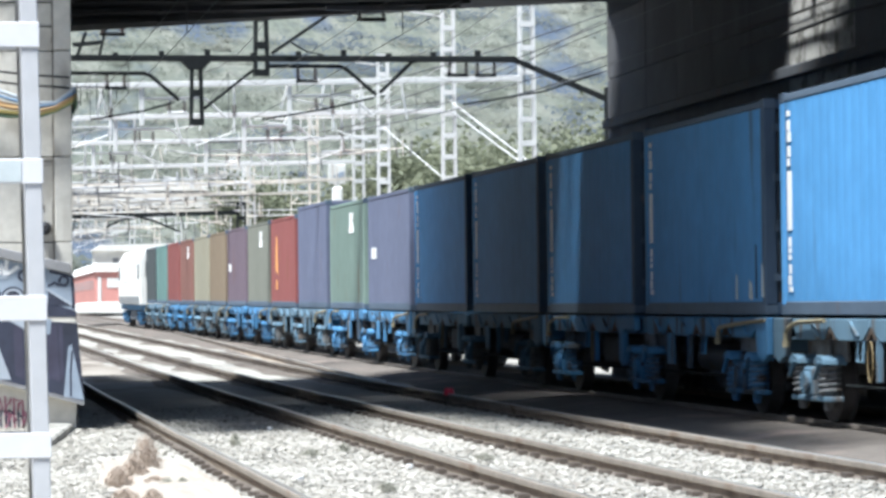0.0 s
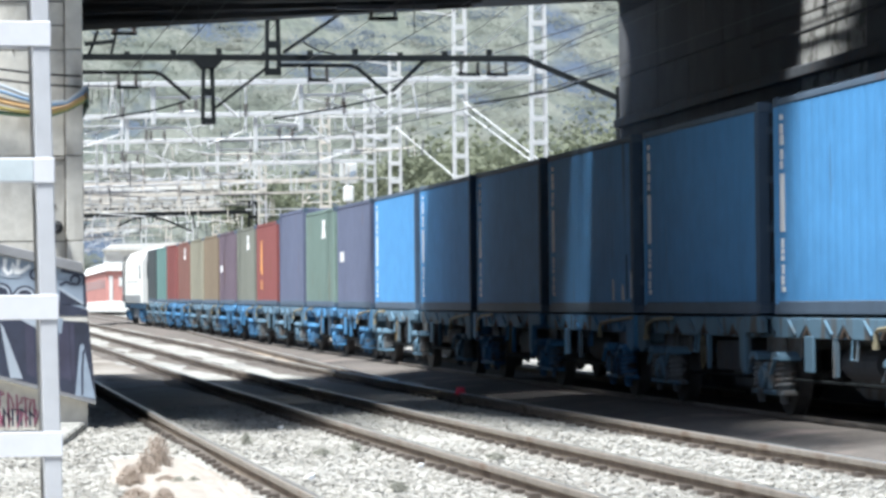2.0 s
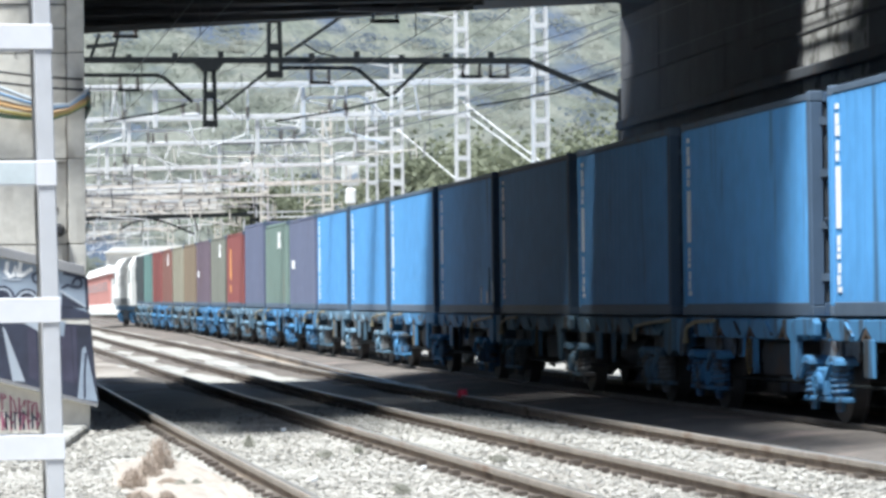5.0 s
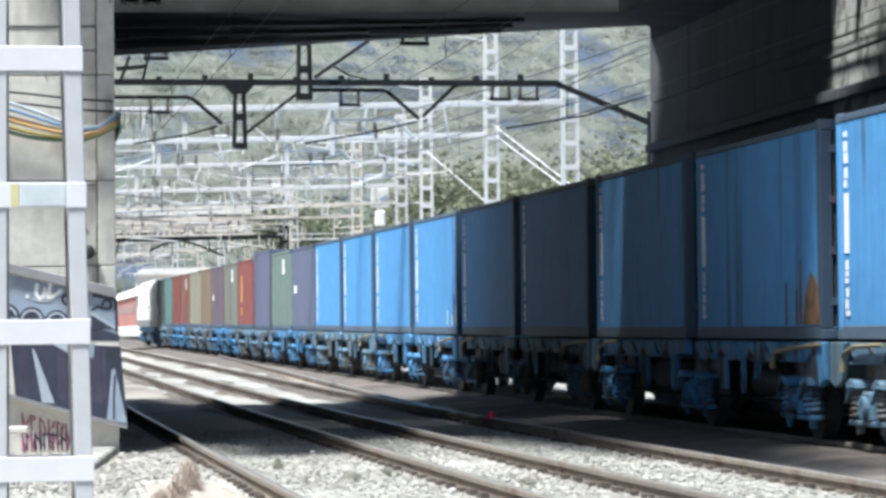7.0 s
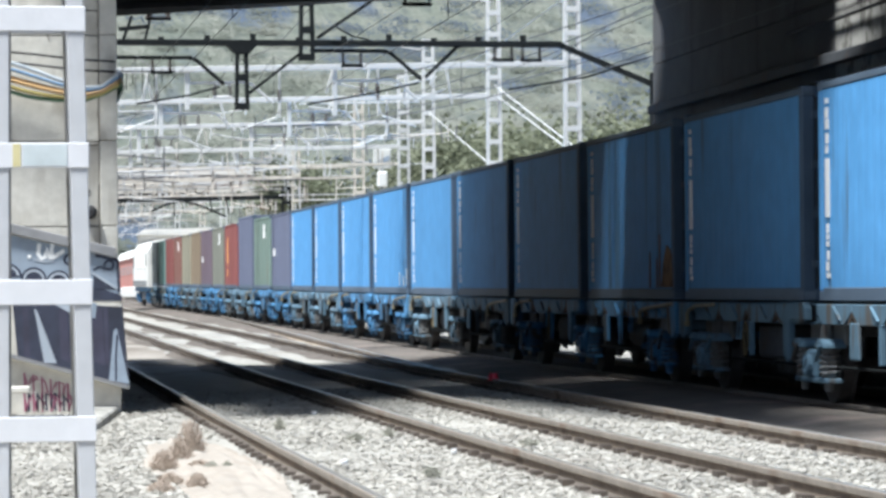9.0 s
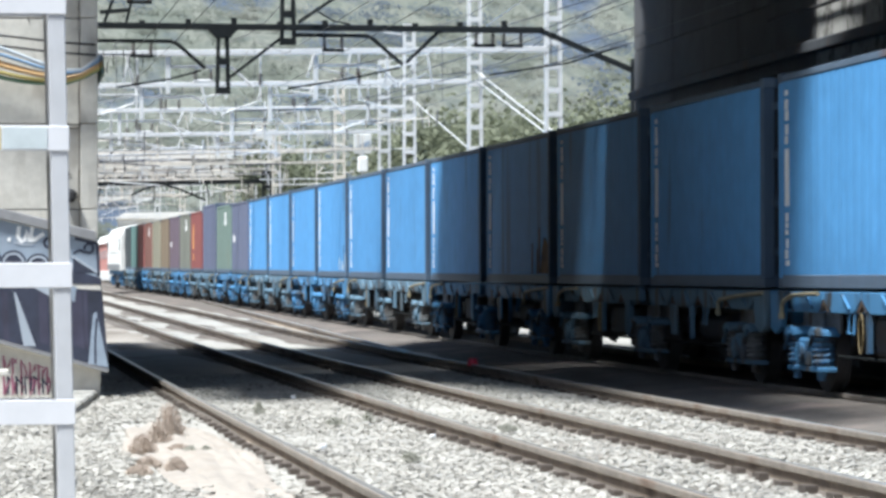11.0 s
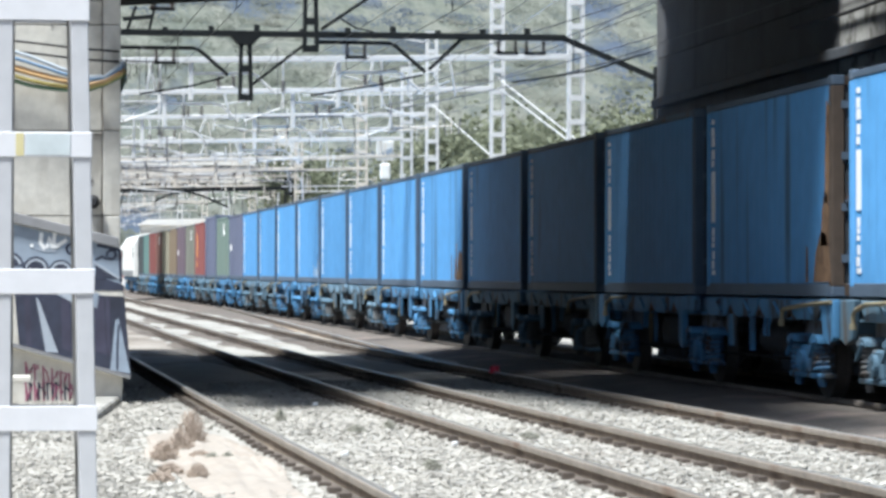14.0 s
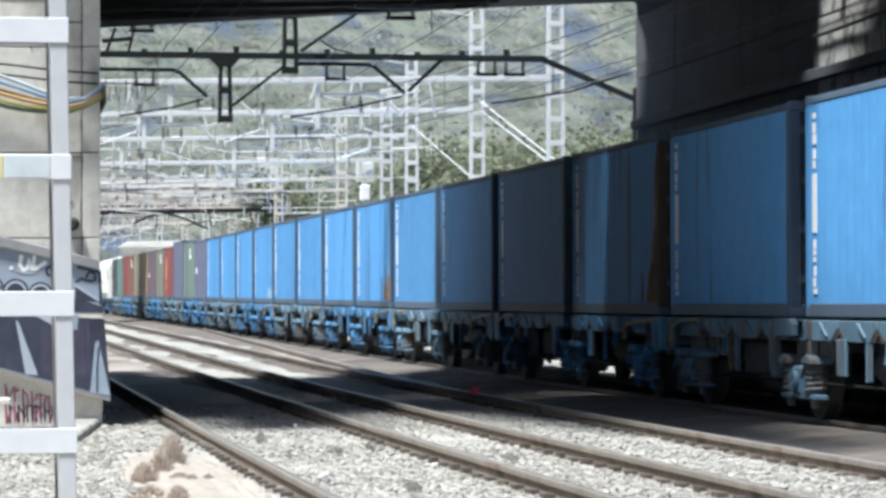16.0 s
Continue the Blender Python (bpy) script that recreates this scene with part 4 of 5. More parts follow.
def motions():
    """The train rolls away along its track, every wheelset turning."""
    for ob, at, up in movers:
        rows = []
        for k in range(17):
            y = at + travel(k)
            slope = math.degrees(math.atan2(rise(y + 3) - rise(y - 3), 6))
            rows.append((k, pose(TRACKS[2], y, rise(y) + RAIL_TOP + DROP + up, slope, 0, 0)))
        walk(ob, rows)
        for o in ob.children_recursive:
            if o.name.startswith("wheelset"):
                spot = o.matrix_basis.translation.copy()
                walk(o, [(k / 6, pose(*spot) @ pose(0, 0, 0, -math.degrees(travel(k / 6) / AXLE_R) % 360, 0, 0)) for k in range(97)])

# ---- overhead line ----
def battened_mast(parent, x, y, z0, z1, wide, mat, step=0.75, name="mast"):
    """Two channel legs that draw together upwards, tied by batten plates on both faces."""
    leg_w = 0.075
    top = wide * 0.8
    m = None
    for s in (-1, 1):
        section = [(0, -0.135), (0, 0.135), (-s * leg_w, 0.135), (-s * leg_w, 0.105), (-s * 0.016, 0.105), (-s * 0.016, -0.105), (-s * leg_w, -0.105), (-s * leg_w, -0.135)]
        b = bmesh.new()
        low = [b.verts.new((x + s * wide / 2 + u, y + v, z0)) for u, v in section]
        high = [b.verts.new((x + s * top / 2 + u, y + v, z1)) for u, v in section]
        b.faces.new(low)
        b.faces.new(high)
        for i in range(8):
            b.faces.new((low[i], low[(i + 1) % 8], high[(i + 1) % 8], high[i]))
        bmesh.ops.recalc_face_normals(b, faces=b.faces)
        leg = part(name + "_leg", b, mat, parent)
        m = m or leg
    n = max(2, int((z1 - z0) / step))
    for k in range(n + 1):
        z = z0 + (z1 - z0 - 0.15) * k / n
        w = wide + (top - wide) * (z - z0) / (z1 - z0)
        for d in (-0.138, 0.138):
            part("batten", box(x - w / 2 + 0.003, x + w / 2 - 0.003, y + d - 0.006, y + d + 0.006, z, z + 0.14), mat, m)
    return m


def arm(parent, pts, r, mat, name="bracket_arm"):
    return part(name, tube(pts, r), mat, parent)


def suspension(parent, x, y, z, mat, w=0.40, h=0.34):
    """The small frame from which the wire hangs, with its insulators."""
    b = tube([(x - w / 2, y, z - h), (x - w / 2, y, z), (x + w / 2, y, z), (x + w / 2, y, z - h), (x - w / 2, y, z - h)], 0.036)
    rod((x - w / 2 - 0.05, y, z - h), (x + w / 2 + 0.05, y, z - h), 0.04, b, 8)
    o = part("suspension_clamp", b, mat, parent)
    for s in (-1, 1):
        rib = bmesh.new()
        for k in range(4):
            rod((x + s * w / 2, y, z - 0.08 - k * 0.06), (x + s * w / 2, y, z - 0.11 - k * 0.06), 0.055, rib, 8)
        part("insulator", rib, M_INSUL, o)


def registration(parent, x, y, z, mat, reach=0.9, turn=1):
    """A pull-off arm that steadies the contact wire over a track."""
    part("registration_arm", tube([(x + turn * reach, y, z + 0.75), (x + turn * reach * 0.9, y, z + 0.45), (x - turn * 0.1, y, z + 0.15)], 0.022), mat, parent)
    part("drop_tube", tube([(x + turn * reach, y, z + 1.75), (x + turn * reach, y, z + 0.45)], 0.03), mat, parent)
    rib = bmesh.new()
    for k in range(5):
        rod((x + turn * reach, y, z + 0.9 + k * 0.06), (x + turn * reach, y, z + 0.925 + k * 0.06), 0.06, rib, 8)
    part("insulator", rib, M_INSUL, parent)


# the dark portal just beyond the bridge
dark = thing("catenary_portal", "dark steel catenary portal with drop posts and bent bracket arms", "catenary portal")
Y = 67.0
part("beam", box(-8, 13.25, Y - 0.12, Y + 0.12, 7.19, 7.32, bevel=0.01), M_DARK, dark)
part("beam", box(-8, 13.25, Y + 0.35, Y + 0.45, 7.24, 7.32), M_DARK, dark)
part("beam_brace", bar((13.2, Y, 7.25), (15.5, Y, 6.3), 0.12, 0.12), M_DARK, dark)
battened_mast(dark, 7.3, Y, 6.86, 8.9, 0.36, M_DARK, 0.55, "drop_post")
battened_mast(dark, 5.8, Y, 5.72, 7.2, 0.33, M_DARK, 0.6, "drop_post")
part("gusset", prism([(5.45, 7.2), (6.16, 7.2), (5.97, 7.0), (5.64, 7.0)], "y", Y - 0.16, Y + 0.16), M_DARK, dark)
part("brace", bar((5.97, Y, 6.1), (7.13, Y, 7.0), 0.07, 0.07), M_DARK, dark)
arm(dark, [(2.2, Y, 6.91), (4.6, Y, 6.91), (4.75, Y, 6.86), (5.4, Y, 6.30)], 0.045, M_DARK)
arm(dark, [(7.45, Y, 7.08), (9.1, Y, 7.08), (9.25, Y, 7.03), (9.97, Y, 6.42)], 0.045, M_DARK)
arm(dark, [(10.05, Y, 6.47), (10.8, Y, 7.18), (10.95, Y, 7.22), (13.2, Y, 7.22)], 0.045, M_DARK)
part("stay", bar((7.55, Y, 7.38), (9.6, Y - 1.5, 8.75), 0.06, 0.06), M_DARK, dark)
part("stay", tube([(8.0, Y, 7.62), (8.35, Y, 7.42), (8.75, Y, 7.34)], 0.02), M_DARK, dark)
part("pull_off_tube", tube([(5.3, Y, 6.25), (4.6, Y, 6.05), (3.4, Y, 5.85)], 0.025), M_DARK, dark)
part("pull_off_tube", tube([(9.9, Y, 6.35), (8.8, Y, 6.1), (7.3, Y, 5.85)], 0.025), M_DARK, dark)
part("pull_off_tube", tube([(15.3, Y, 6.95), (13.9, Y, 6.5), (12.0, Y, 6.2)], 0.025), M_DARK, dark)
for x, z in ((3.96, 6.91), (8.35, 7.08), (11.89, 7.22), (12.55, 7.22)):
    suspension(dark, x, Y, z, M_DARK)
part("bracket", bar((3.1, Y, 7.32), (3.3, Y, 7.85), 0.07, 0.07), M_DARK, dark)
part("bracket", bar((3.6, Y, 7.32), (3.75, Y, 7.95), 0.06, 0.06), M_DARK, dark)
part("bracket", bar((3.0, Y, 7.55), (3.7, Y, 7.62), 0.09, 0.09), M_DARK, dark)
for k in range(9):
    part("line_clamp", box(3.9 + 1.05 * k, 4.02 + 1.05 * k, Y - 0.08, Y + 0.08, 7.32, 7.38 + 0.04 * (k % 3)), M_DARK, dark)
comb = random.Random(4)
for k in range(9):
    x, h = 2.75 + 0.15 * k + comb.uniform(-0.05, 0.05), comb.uniform(0.25, 0.6)
    part("dropper", rod((x, Y + 0.2, 6.62 + comb.uniform(-0.05, 0.12)), (x, Y + 0.2, 6.62 - h), 0.011, None, 5), M_DARK, dark)
part("dropper_tube", rod((2.2, Y + 0.2, 6.62), (4.3, Y + 0.2, 6.60), 0.014, None, 6), M_DARK, dark)
battened_mast(dark, -7.8, Y, rise(Y) - 0.1, 8.6, 0.5, M_DARK, 1.2)
battened_mast(dark, 15.6, Y, rise(Y) - 0.1, 6.6, 0.5, M_DARK, 1.2)


def portal(y, z, mast_top, right=15.0, left=-9.0, mat=M_GALV, thick=0.135, arms=True, seed=0, boom=0.0):
    """A portal of battened masts with a beam across all the tracks, sagging slightly to one side; boom hangs a thin second beam below."""
    r = random.Random(seed)
    lift = rise(y)
    p = thing("catenary_portal", "galvanised catenary portal with battened masts and cross beam" if mat is M_GALV else "rust-tinged pale catenary portal far along the line" if mat is M_OLD_GALV else "dark catenary portal far along the line", "catenary portal", group="portals along the line")
    part("beam", box(left, right - 0.2, y - 0.15, y - 0.1, z - thick / 2, z + thick / 2, bevel=0.008), mat, p)
    part("beam", box(left, right - 0.2, y + 0.1, y + 0.15, z - thick / 2, z + thick / 2, bevel=0.008), mat, p)
    for k in range(9):
        x = left + 1 + k * 2.6
        if x < right - 0.5:
            part("beam_tie", box(x, x + 0.16, y - 0.1, y + 0.1, z - thick / 2 + 0.01, z + thick / 2 - 0.01), mat, p)
    if arms:
        for c in TRACKS + (-1.5,):
            registration(p, c, y, lift + RAIL_TOP + 5.4, mat, 0.9, r.choice((-1, 1)))
        for c in (1.2, 5.1, 8.9):
            h = r.uniform(0.8, 1.3)
            part("drop_post", box(c - 0.06, c + 0.06, y - 0.06, y + 0.06, z - h, z - thick / 2, bevel=0.01), mat, p)
            arm(p, [(c + 0.05, y, z - 0.35), (c + 1.5, y, z - 0.35), (c + 1.65, y, z - 0.4), (c + 2.2, y, z - 0.9)], 0.035, mat)
            suspension(p, c + 0.9, y, z - 0.38, mat)
    for k in range(7):
        x, h = r.uniform(0, 13), r.uniform(0.35, 1.0)
        part("drop_tube", rod((x, y + 0.1, z), (x + r.uniform(-0.25, 0.25), y + 0.1, z - h), 0.03, None, 6), mat, p)
        if k % 2:
            part("steady_arm", rod((x, y + 0.1, z - h * 0.6), (x + r.choice((-1.1, 1.1)), y + 0.1, z - h), 0.022, None, 6), mat, p)
    if y > 80 and mat is not M_DARK:
        for k in range(24):
            x, h, tone = r.uniform(1.5, right - 0.6), r.uniform(0.2, 0.8), r.choice((M_GALV, M_OLD_GALV, M_MAST, M_WIRE))
            low = z - r.uniform(0.1, 1.5)
            part("wire_fitting", rod((x, y + 0.05, low), (x + r.uniform(-0.08, 0.08), y + 0.05, low - h), r.uniform(0.012, 0.03), None, 5), tone, p)
            if k % 3 == 0:
                part("cantilever_tube", rod((x, y + 0.05, low - h * 0.5), (x + r.uniform(-1.8, 1.8), y + 0.05, low - h * r.uniform(0.1, 0.9)), 0.024, None, 5), tone, p)
            if k % 5 == 0:
                part("cross_tube", rod((x - 1.4, y + 0.12, low), (x + r.uniform(0.6, 2.4), y + 0.12, low + r.uniform(-0.05, 0.05)), 0.03, None, 5), tone, p)
    if boom:
        part("lower_beam", box(left, right - 0.2, y - 0.06, y + 0.02, z - boom - 0.045, z - boom + 0.045), M_OLD_GALV, p)
        for k in range(6):
            x = left + 2 + k * 4.2
            part("beam_hanger", rod((x, y - 0.1, z), (x, y - 0.03, z - boom), 0.03, None, 6), M_OLD_GALV, p)
    for o in p.children_recursive:
        for v in o.data.vertices:
            v.co.z += 0.02 * (v.co.x - right)
    part("peak_arm", bar((right, y, mast_top - 0.4), (right - 1.3, y, mast_top - 0.2), 0.05, 0.05), mat, p)
    battened_mast(p, right, y, lift - 0.1, mast_top, 0.50, mat, 0.62)
    battened_mast(p, left, y, lift - 0.1, mast_top - 1, 0.50, mat, 1.4)
    return p


SPANS = [(75.1, 7.46, 10.2, 15.15), (86.6, 7.39, 10.6, 15.07), (99.3, 7.36, 10.2, 15.0), (105.1, 6.81, 9.4, 14.95), (116.4, 6.60, 9.5, 14.75), (147.0, 7.30, 9.0, 15.2), (158.0, 7.5, 9.0, 15.1), (142.0, 7.2, 8.6, 14.9), (153.0, 7.4, 9.6, 15.2), (171.0, 7.3, 9.2, 15.2), (190.0, 7.6, 9.8, 15.2), (212.0, 7.5, 9.4, 15.4), (240.0, 8.1, 10.2, 15.4)]
for i, (y, z, top, x) in enumerate(SPANS):
    portal(y, z, top, x, mat=M_OLD_GALV if i in (4, 6, 7, 9, 11) else M_GALV, seed=i, boom=(0, 0, 0, 0.62, 0.45, 0.5, 0.55, 0.35, 0.7, 0, 0, 0, 0)[i])
far_dark = portal(131.5, 5.88, 6.35, 13.35, mat=M_DARK, thick=0.19, arms=False, seed=40)
arm(far_dark, [(7.2, 131.3, 5.2), (7.9, 131.3, 5.55), (8.6, 131.3, 5.72), (9.4, 131.3, 5.52), (10.6, 131.3, 5.0)], 0.05, M_DARK)

# stays from the masts down to the ground behind the train
for (y, z, top, x), n in zip(SPANS[1:3], (2, 1)):
    for k in range(n):
        st = thing("mast_stay", "pale steel stay rod anchoring a catenary mast", "stay", group="mast stays")
        part("rod", rod((x, y - 0.2, z + 0.3 - 0.28 * k), (x + 3.0, y - 26, rise(y - 26)), 0.022), M_GALV, st)


def wire(name, pts, r, mat, label):
    o = part(name, tube(pts, r, seg=4), mat)
    return tagged(o, label, "wire", "overhead wires")


STOPS = [-10, 30, 67.0, 99.3, 142.0, 171.0, 212.0, 260.0]
for c in TRACKS + (-1.5,):
    pts = []
    for a0, a1 in zip(STOPS, STOPS[1:]):
        for k in range(6):
            u = k / 6
            y = a0 + (a1 - a0) * u
            low = 0.62 if y < 62 else 1.35
            pts.append((c + 0.15 * math.sin(y * 0.05), y, rise(y) + RAIL_TOP + 5.3 + low - (0.0 if y < 62 else 3.2 * u * (1 - u))))
    wire("messenger_wire", pts, 0.007, M_WIRE, "dark carrier wire hanging over the track")
    wire("contact_wire", [(c + 0.15 * math.sin(y * 0.05), y, rise(y) + RAIL_TOP + 5.3) for y in range(-10, 262, 6)], 0.007, M_WIRE, "taut dark contact wire over the track")
    drops = bmesh.new()
    for (x, y, z) in pts[::2]:
        rod((x, y, rise(y) + RAIL_TOP + 5.3), (x, y, z), 0.008, drops, 4)
    tagged(part("droppers", drops, M_WIRE, kind="stuff"), "thin vertical wires between contact and carrier wire", "wire")
for x, z, mat in ((14.2, 9.3, M_WIRE), (13.7, 8.4, M_WHITE_WIRE), (15.0, 7.9, M_WIRE), (1.5, 8.6, M_WHITE_WIRE), (8.2, 8.9, M_WIRE)):
    pts = [(x, y, z + rise(y) - 0.5 * math.sin((y - 66) / 33 * math.pi) ** 2) for y in range(62, 262, 4)]
    wire("feeder_wire", pts, 0.014, mat, "feeder cable strung between the portals")
# wires that cross slantwise to the abutment
for p, q in (((15.4, 64, 8.1), (12.6, 92, 7.6)), ((15.6, 61, 7.3), (11.0, 86, 6.7)), ((15.2, 60, 6.8), (10.6, 86, 6.5)), ((9.5, 75, 6.9), (15.6, 62, 8.3))):
    p, q = Vector(p), Vector(q)
    wire("cross_wire", [p.lerp(q, k / 8) - Vector((0, 0, 0.6 * k / 8 * (1 - k / 8))) for k in range(9)], 0.016, M_WIRE, "slanting overhead cross wire")
# fittings under the bridge
hang = thing("soffit_hanger", "dark wire hanger under the bridge deck", "wire hanger")
suspension(hang, 8.15, 55.3, 7.30, M_DARK, 0.46, 0.3)
suspension(thing("soffit_hanger", "dark wire hanger under the bridge deck", "wire hanger"), 3.4, 58.5, 7.30, M_DARK, 0.4, 0.3)
for x in (2.52, 2.90):
    suspension(thing("soffit_hanger", "dark wire hanger under the bridge deck", "wire hanger"), x, 51.0, 7.50, M_DARK, 0.22, 0.20)
tray = part("cable_tray", box(7.2, 9.1, 54.7, 54.9, 7.12, 7.2), M_LID)
tagged(tray, "grey cable tray under the bridge deck", "cable tray")

# ---- beside the line ----
near = thing("catenary_mast", "pale galvanised battened catenary mast beside the track", "catenary mast")
YM = 14.8
for xb, xt, wide, s in ((0.056, 0.096, 0.09, -1), (0.505, 0.350, 0.085, 1)):
    b = bar((xb, YM, -0.1), (xt, YM, 7.5), wide, 0.035, bevel=0.004)
    bar((xb - s * (wide / 2 - 0.004), YM + 0.17, -0.1), (xt - s * (wide / 2 - 0.004), YM + 0.17, 7.5), 0.008, 0.31, b)
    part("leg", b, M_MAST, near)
    # the rear flange's shade is put into its colour, darker than the front leg
    part("rear_leg", bar((xb - s * 0.022, YM + 0.33, -0.1), (xt - s * 0.022, YM + 0.33, 7.5), wide * 0.8, 0.02, bevel=0.004), M_FOOTING_TONE, near, "rear flange with shade put into its darker colour")
for k in range(11):
    z = 0.06 + 0.685 * k
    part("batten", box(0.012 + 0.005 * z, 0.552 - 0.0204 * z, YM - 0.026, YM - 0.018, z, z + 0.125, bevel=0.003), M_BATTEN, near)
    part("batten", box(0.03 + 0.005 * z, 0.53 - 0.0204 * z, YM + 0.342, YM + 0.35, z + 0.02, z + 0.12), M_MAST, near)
part("plate", box(0.13, 0.17, YM - 0.03, YM - 0.0265, 2.12, 2.235), material("pale_yellow_plate", (0.55, 0.49, 0.27), rough=0.6, vary=0.15, bump=0), near, "small pale yellow plate")
part("plate", box(0.18, 0.40, YM - 0.03, YM - 0.0265, 2.125, 2.23), M_PALE_PLATE, near, "pale enamel plate")
part("base", box(-0.3, 0.9, YM - 0.4, YM + 0.6, -0.3, 0.05, bevel=0.03), M_CONCRETE, near)

# sloping painted wall at the foot of the pier
ramp = thing("ramp_wall", "sloping concrete ramp wall covered in painted tags", "ramp wall")
YR = 35.9
part("wall_body", prism([(-2.6, 3.0), (1.50, 2.02), (1.62, 1.42), (1.71, 0.33), (-2.6, 1.50)], "y", YR, 36.85, bevel=0.015), M_CONCRETE, ramp)
part("coping", prism([(-2.6, 3.06), (1.55, 2.06), (1.57, 1.93), (-2.6, 2.93)], "y", YR - 0.07, 36.8, bevel=0.01), M_LID, ramp, "grey coping strip")
part("lower_wall", prism([(-2.6, 1.52), (1.30, 0.50), (1.62, 0.38), (1.60, -0.2), (-2.6, -0.2)], "y", YR + 0.12, 36.8), M_CONCRETE, ramp)
part("footing", prism([(0.80, 31.0), (1.10, 31.0), (1.73, 37.6), (1.2, 37.6)], "z", -0.1, 0.12, bevel=0.02), M_FOOTING_TONE, ramp, "weathered concrete footing block")


def paint_on(name, outline, mat, label, proud=0.004):
    part(name, prism(outline, "y", YR - proud, YR + 0.001), mat, ramp, label)


def stroke(name, pts, wide, mat, label, proud=0.010):
    """A sprayed line of even width along points of the wall."""
    left, right = [], []
    for i, (x, z) in enumerate(pts):
        (x0, z0), (x1, z1) = pts[max(i - 1, 0)], pts[min(i + 1, len(pts) - 1)]
        n = math.hypot(x1 - x0, z1 - z0) or 1
        u, v = -(z1 - z0) / n * wide / 2, (x1 - x0) / n * wide / 2
        left.append((x + u, z + v))
        right.append((x - u, z - v))
    b = bmesh.new()
    for k in range(len(pts) - 1):
        prism([left[k], left[k + 1], right[k + 1], right[k]], "y", YR - proud, YR + 0.001, b)
    part(name, b, mat, ramp, label)


def arc(x, z, r, a0, a1, n=10):
    return [(x + r * math.cos(math.radians(a0 + (a1 - a0) * k / n)), z + r * math.sin(math.radians(a0 + (a1 - a0) * k / n))) for k in range(n + 1)]


paint_on("painted_band", [(-1.2, 2.56), (1.58, 1.93), (1.60, 1.50), (-1.2, 1.62)], M_TAG_BLUE, "pale grey-blue painted field")
paint_on("painted_band", [(-1.2, 1.76), (1.33, 1.58), (1.62, 1.48), (1.62, 1.41), (-1.2, 1.47)], M_TAG_NAVY, "dark navy painted band", 0.006)
for x, z, r in ((-0.06, 1.73, 0.18), (0.25, 1.71, 0.17), (0.56, 1.67, 0.16), (0.86, 1.64, 0.15), (1.14, 1.60, 0.13)):
    paint_on("painted_scallop", arc(x, z, r, 0, 180), M_TAG_NAVY, "dark painted scallop", 0.0075)
    stroke("painted_arc", arc(x, z, r * 0.74, 10, 170), 0.028, M_TAG_GREY, "silver arc line", 0.0105)
stroke("painted_frame", [(1.30, 1.97), (1.575, 1.905), (1.59, 1.52)], 0.04, M_TAG_NAVY, "dark painted frame line")
stroke("painted_loop", arc(0.99, 1.92, 0.06, 0, 330), 0.03, M_TAG_NAVY, "dark painted loop")
stroke("painted_loop", [(1.28, 1.79), (1.36, 1.83), (1.42, 1.80)] + arc(1.47, 1.85, 0.055, 230, 560), 0.03, M_TAG_NAVY, "dark painted loop")
paint_on("painted_wedge", [(1.28, 1.74), (1.56, 1.55), (1.28, 1.56)], M_TAG_NAVY, "dark painted wedge", 0.0085)
stroke("painted_line", [(1.26, 1.76), (1.57, 1.56)], 0.03, M_TAG_GREY, "silver painted line", 0.012)
stroke("painted_tag", [(0.63, 2.12), (0.615, 1.99), (0.66, 1.93), (0.70, 1.95), (0.715, 2.06), (0.76, 1.94), (0.80, 1.95), (0.93, 2.03)], 0.048, M_WHITE, "white sprayed tag stroke", 0.013)
stroke("painted_tag", [(0.79, 2.12), (0.775, 2.02), (0.80, 1.93)], 0.045, M_WHITE, "white sprayed tag stroke", 0.014)
stroke("painted_tag", [(0.57, 1.93), (0.66, 1.90), (0.80, 1.90)], 0.025, M_TAG_GREY, "silver sprayed stroke", 0.012)
paint_on("painted_dot", [(0.49, 1.98), (0.53, 1.98), (0.53, 1.94), (0.49, 1.94)], M_WHITE, "white sprayed dot", 0.013)
paint_on("painted_field", [(0.30, 1.42), (1.63, 1.34), (1.71, 0.37), (0.36, 0.74)], M_TAG_NAVY, "dark navy painted field")
for x, w in ((0.42, 0.07), (0.86, 0.10), (0.99, 0.05), (1.26, 0.12), (1.40, 0.05)):
    paint_on("painted_patch", [(x, 1.33), (x + w, 1.32), (x + w * 1.3, 0.75 - 0.1 * x), (x + 0.02, 0.80 - 0.1 * x)], M_TAG_PURPLE, "dark purple painted patch", 0.006)
paint_on("painted_wedge", [(0.56, 1.34), (0.60, 1.29), (0.83, 0.66), (0.68, 0.67)], M_TAG_GREY, "silver painted wedge", 0.008)
paint_on("painted_wedge", [(0.76, 1.40), (1.07, 1.385), (1.14, 1.10), (1.06, 1.12), (0.98, 1.28)], M_TAG_GREY, "silver painted wedge", 0.008)
paint_on("painted_wedge", [(1.12, 1.40), (1.32, 1.385), (1.30, 1.20), (1.22, 1.22)], M_TAG_BLUE, "pale painted wedge", 0.009)
paint_on("painted_wedge", [(1.52, 1.05), (1.56, 1.08), (1.705, 0.40), (1.46, 0.45)], M_TAG_BLUE, "pale blue painted wedge", 0.008)
stroke("painted_line", [(1.565, 1.0), (1.545, 0.75), (1.545, 0.45)], 0.025, M_TAG_NAVY, "dark painted line", 0.011)
stroke("ledge_line", [(-0.6, 1.00), (0.36, 0.735), (1.70, 0.36)], 0.045, M_LID, "grey drip ledge", 0.016)
YR += 0.12
glyph = random.Random(17)
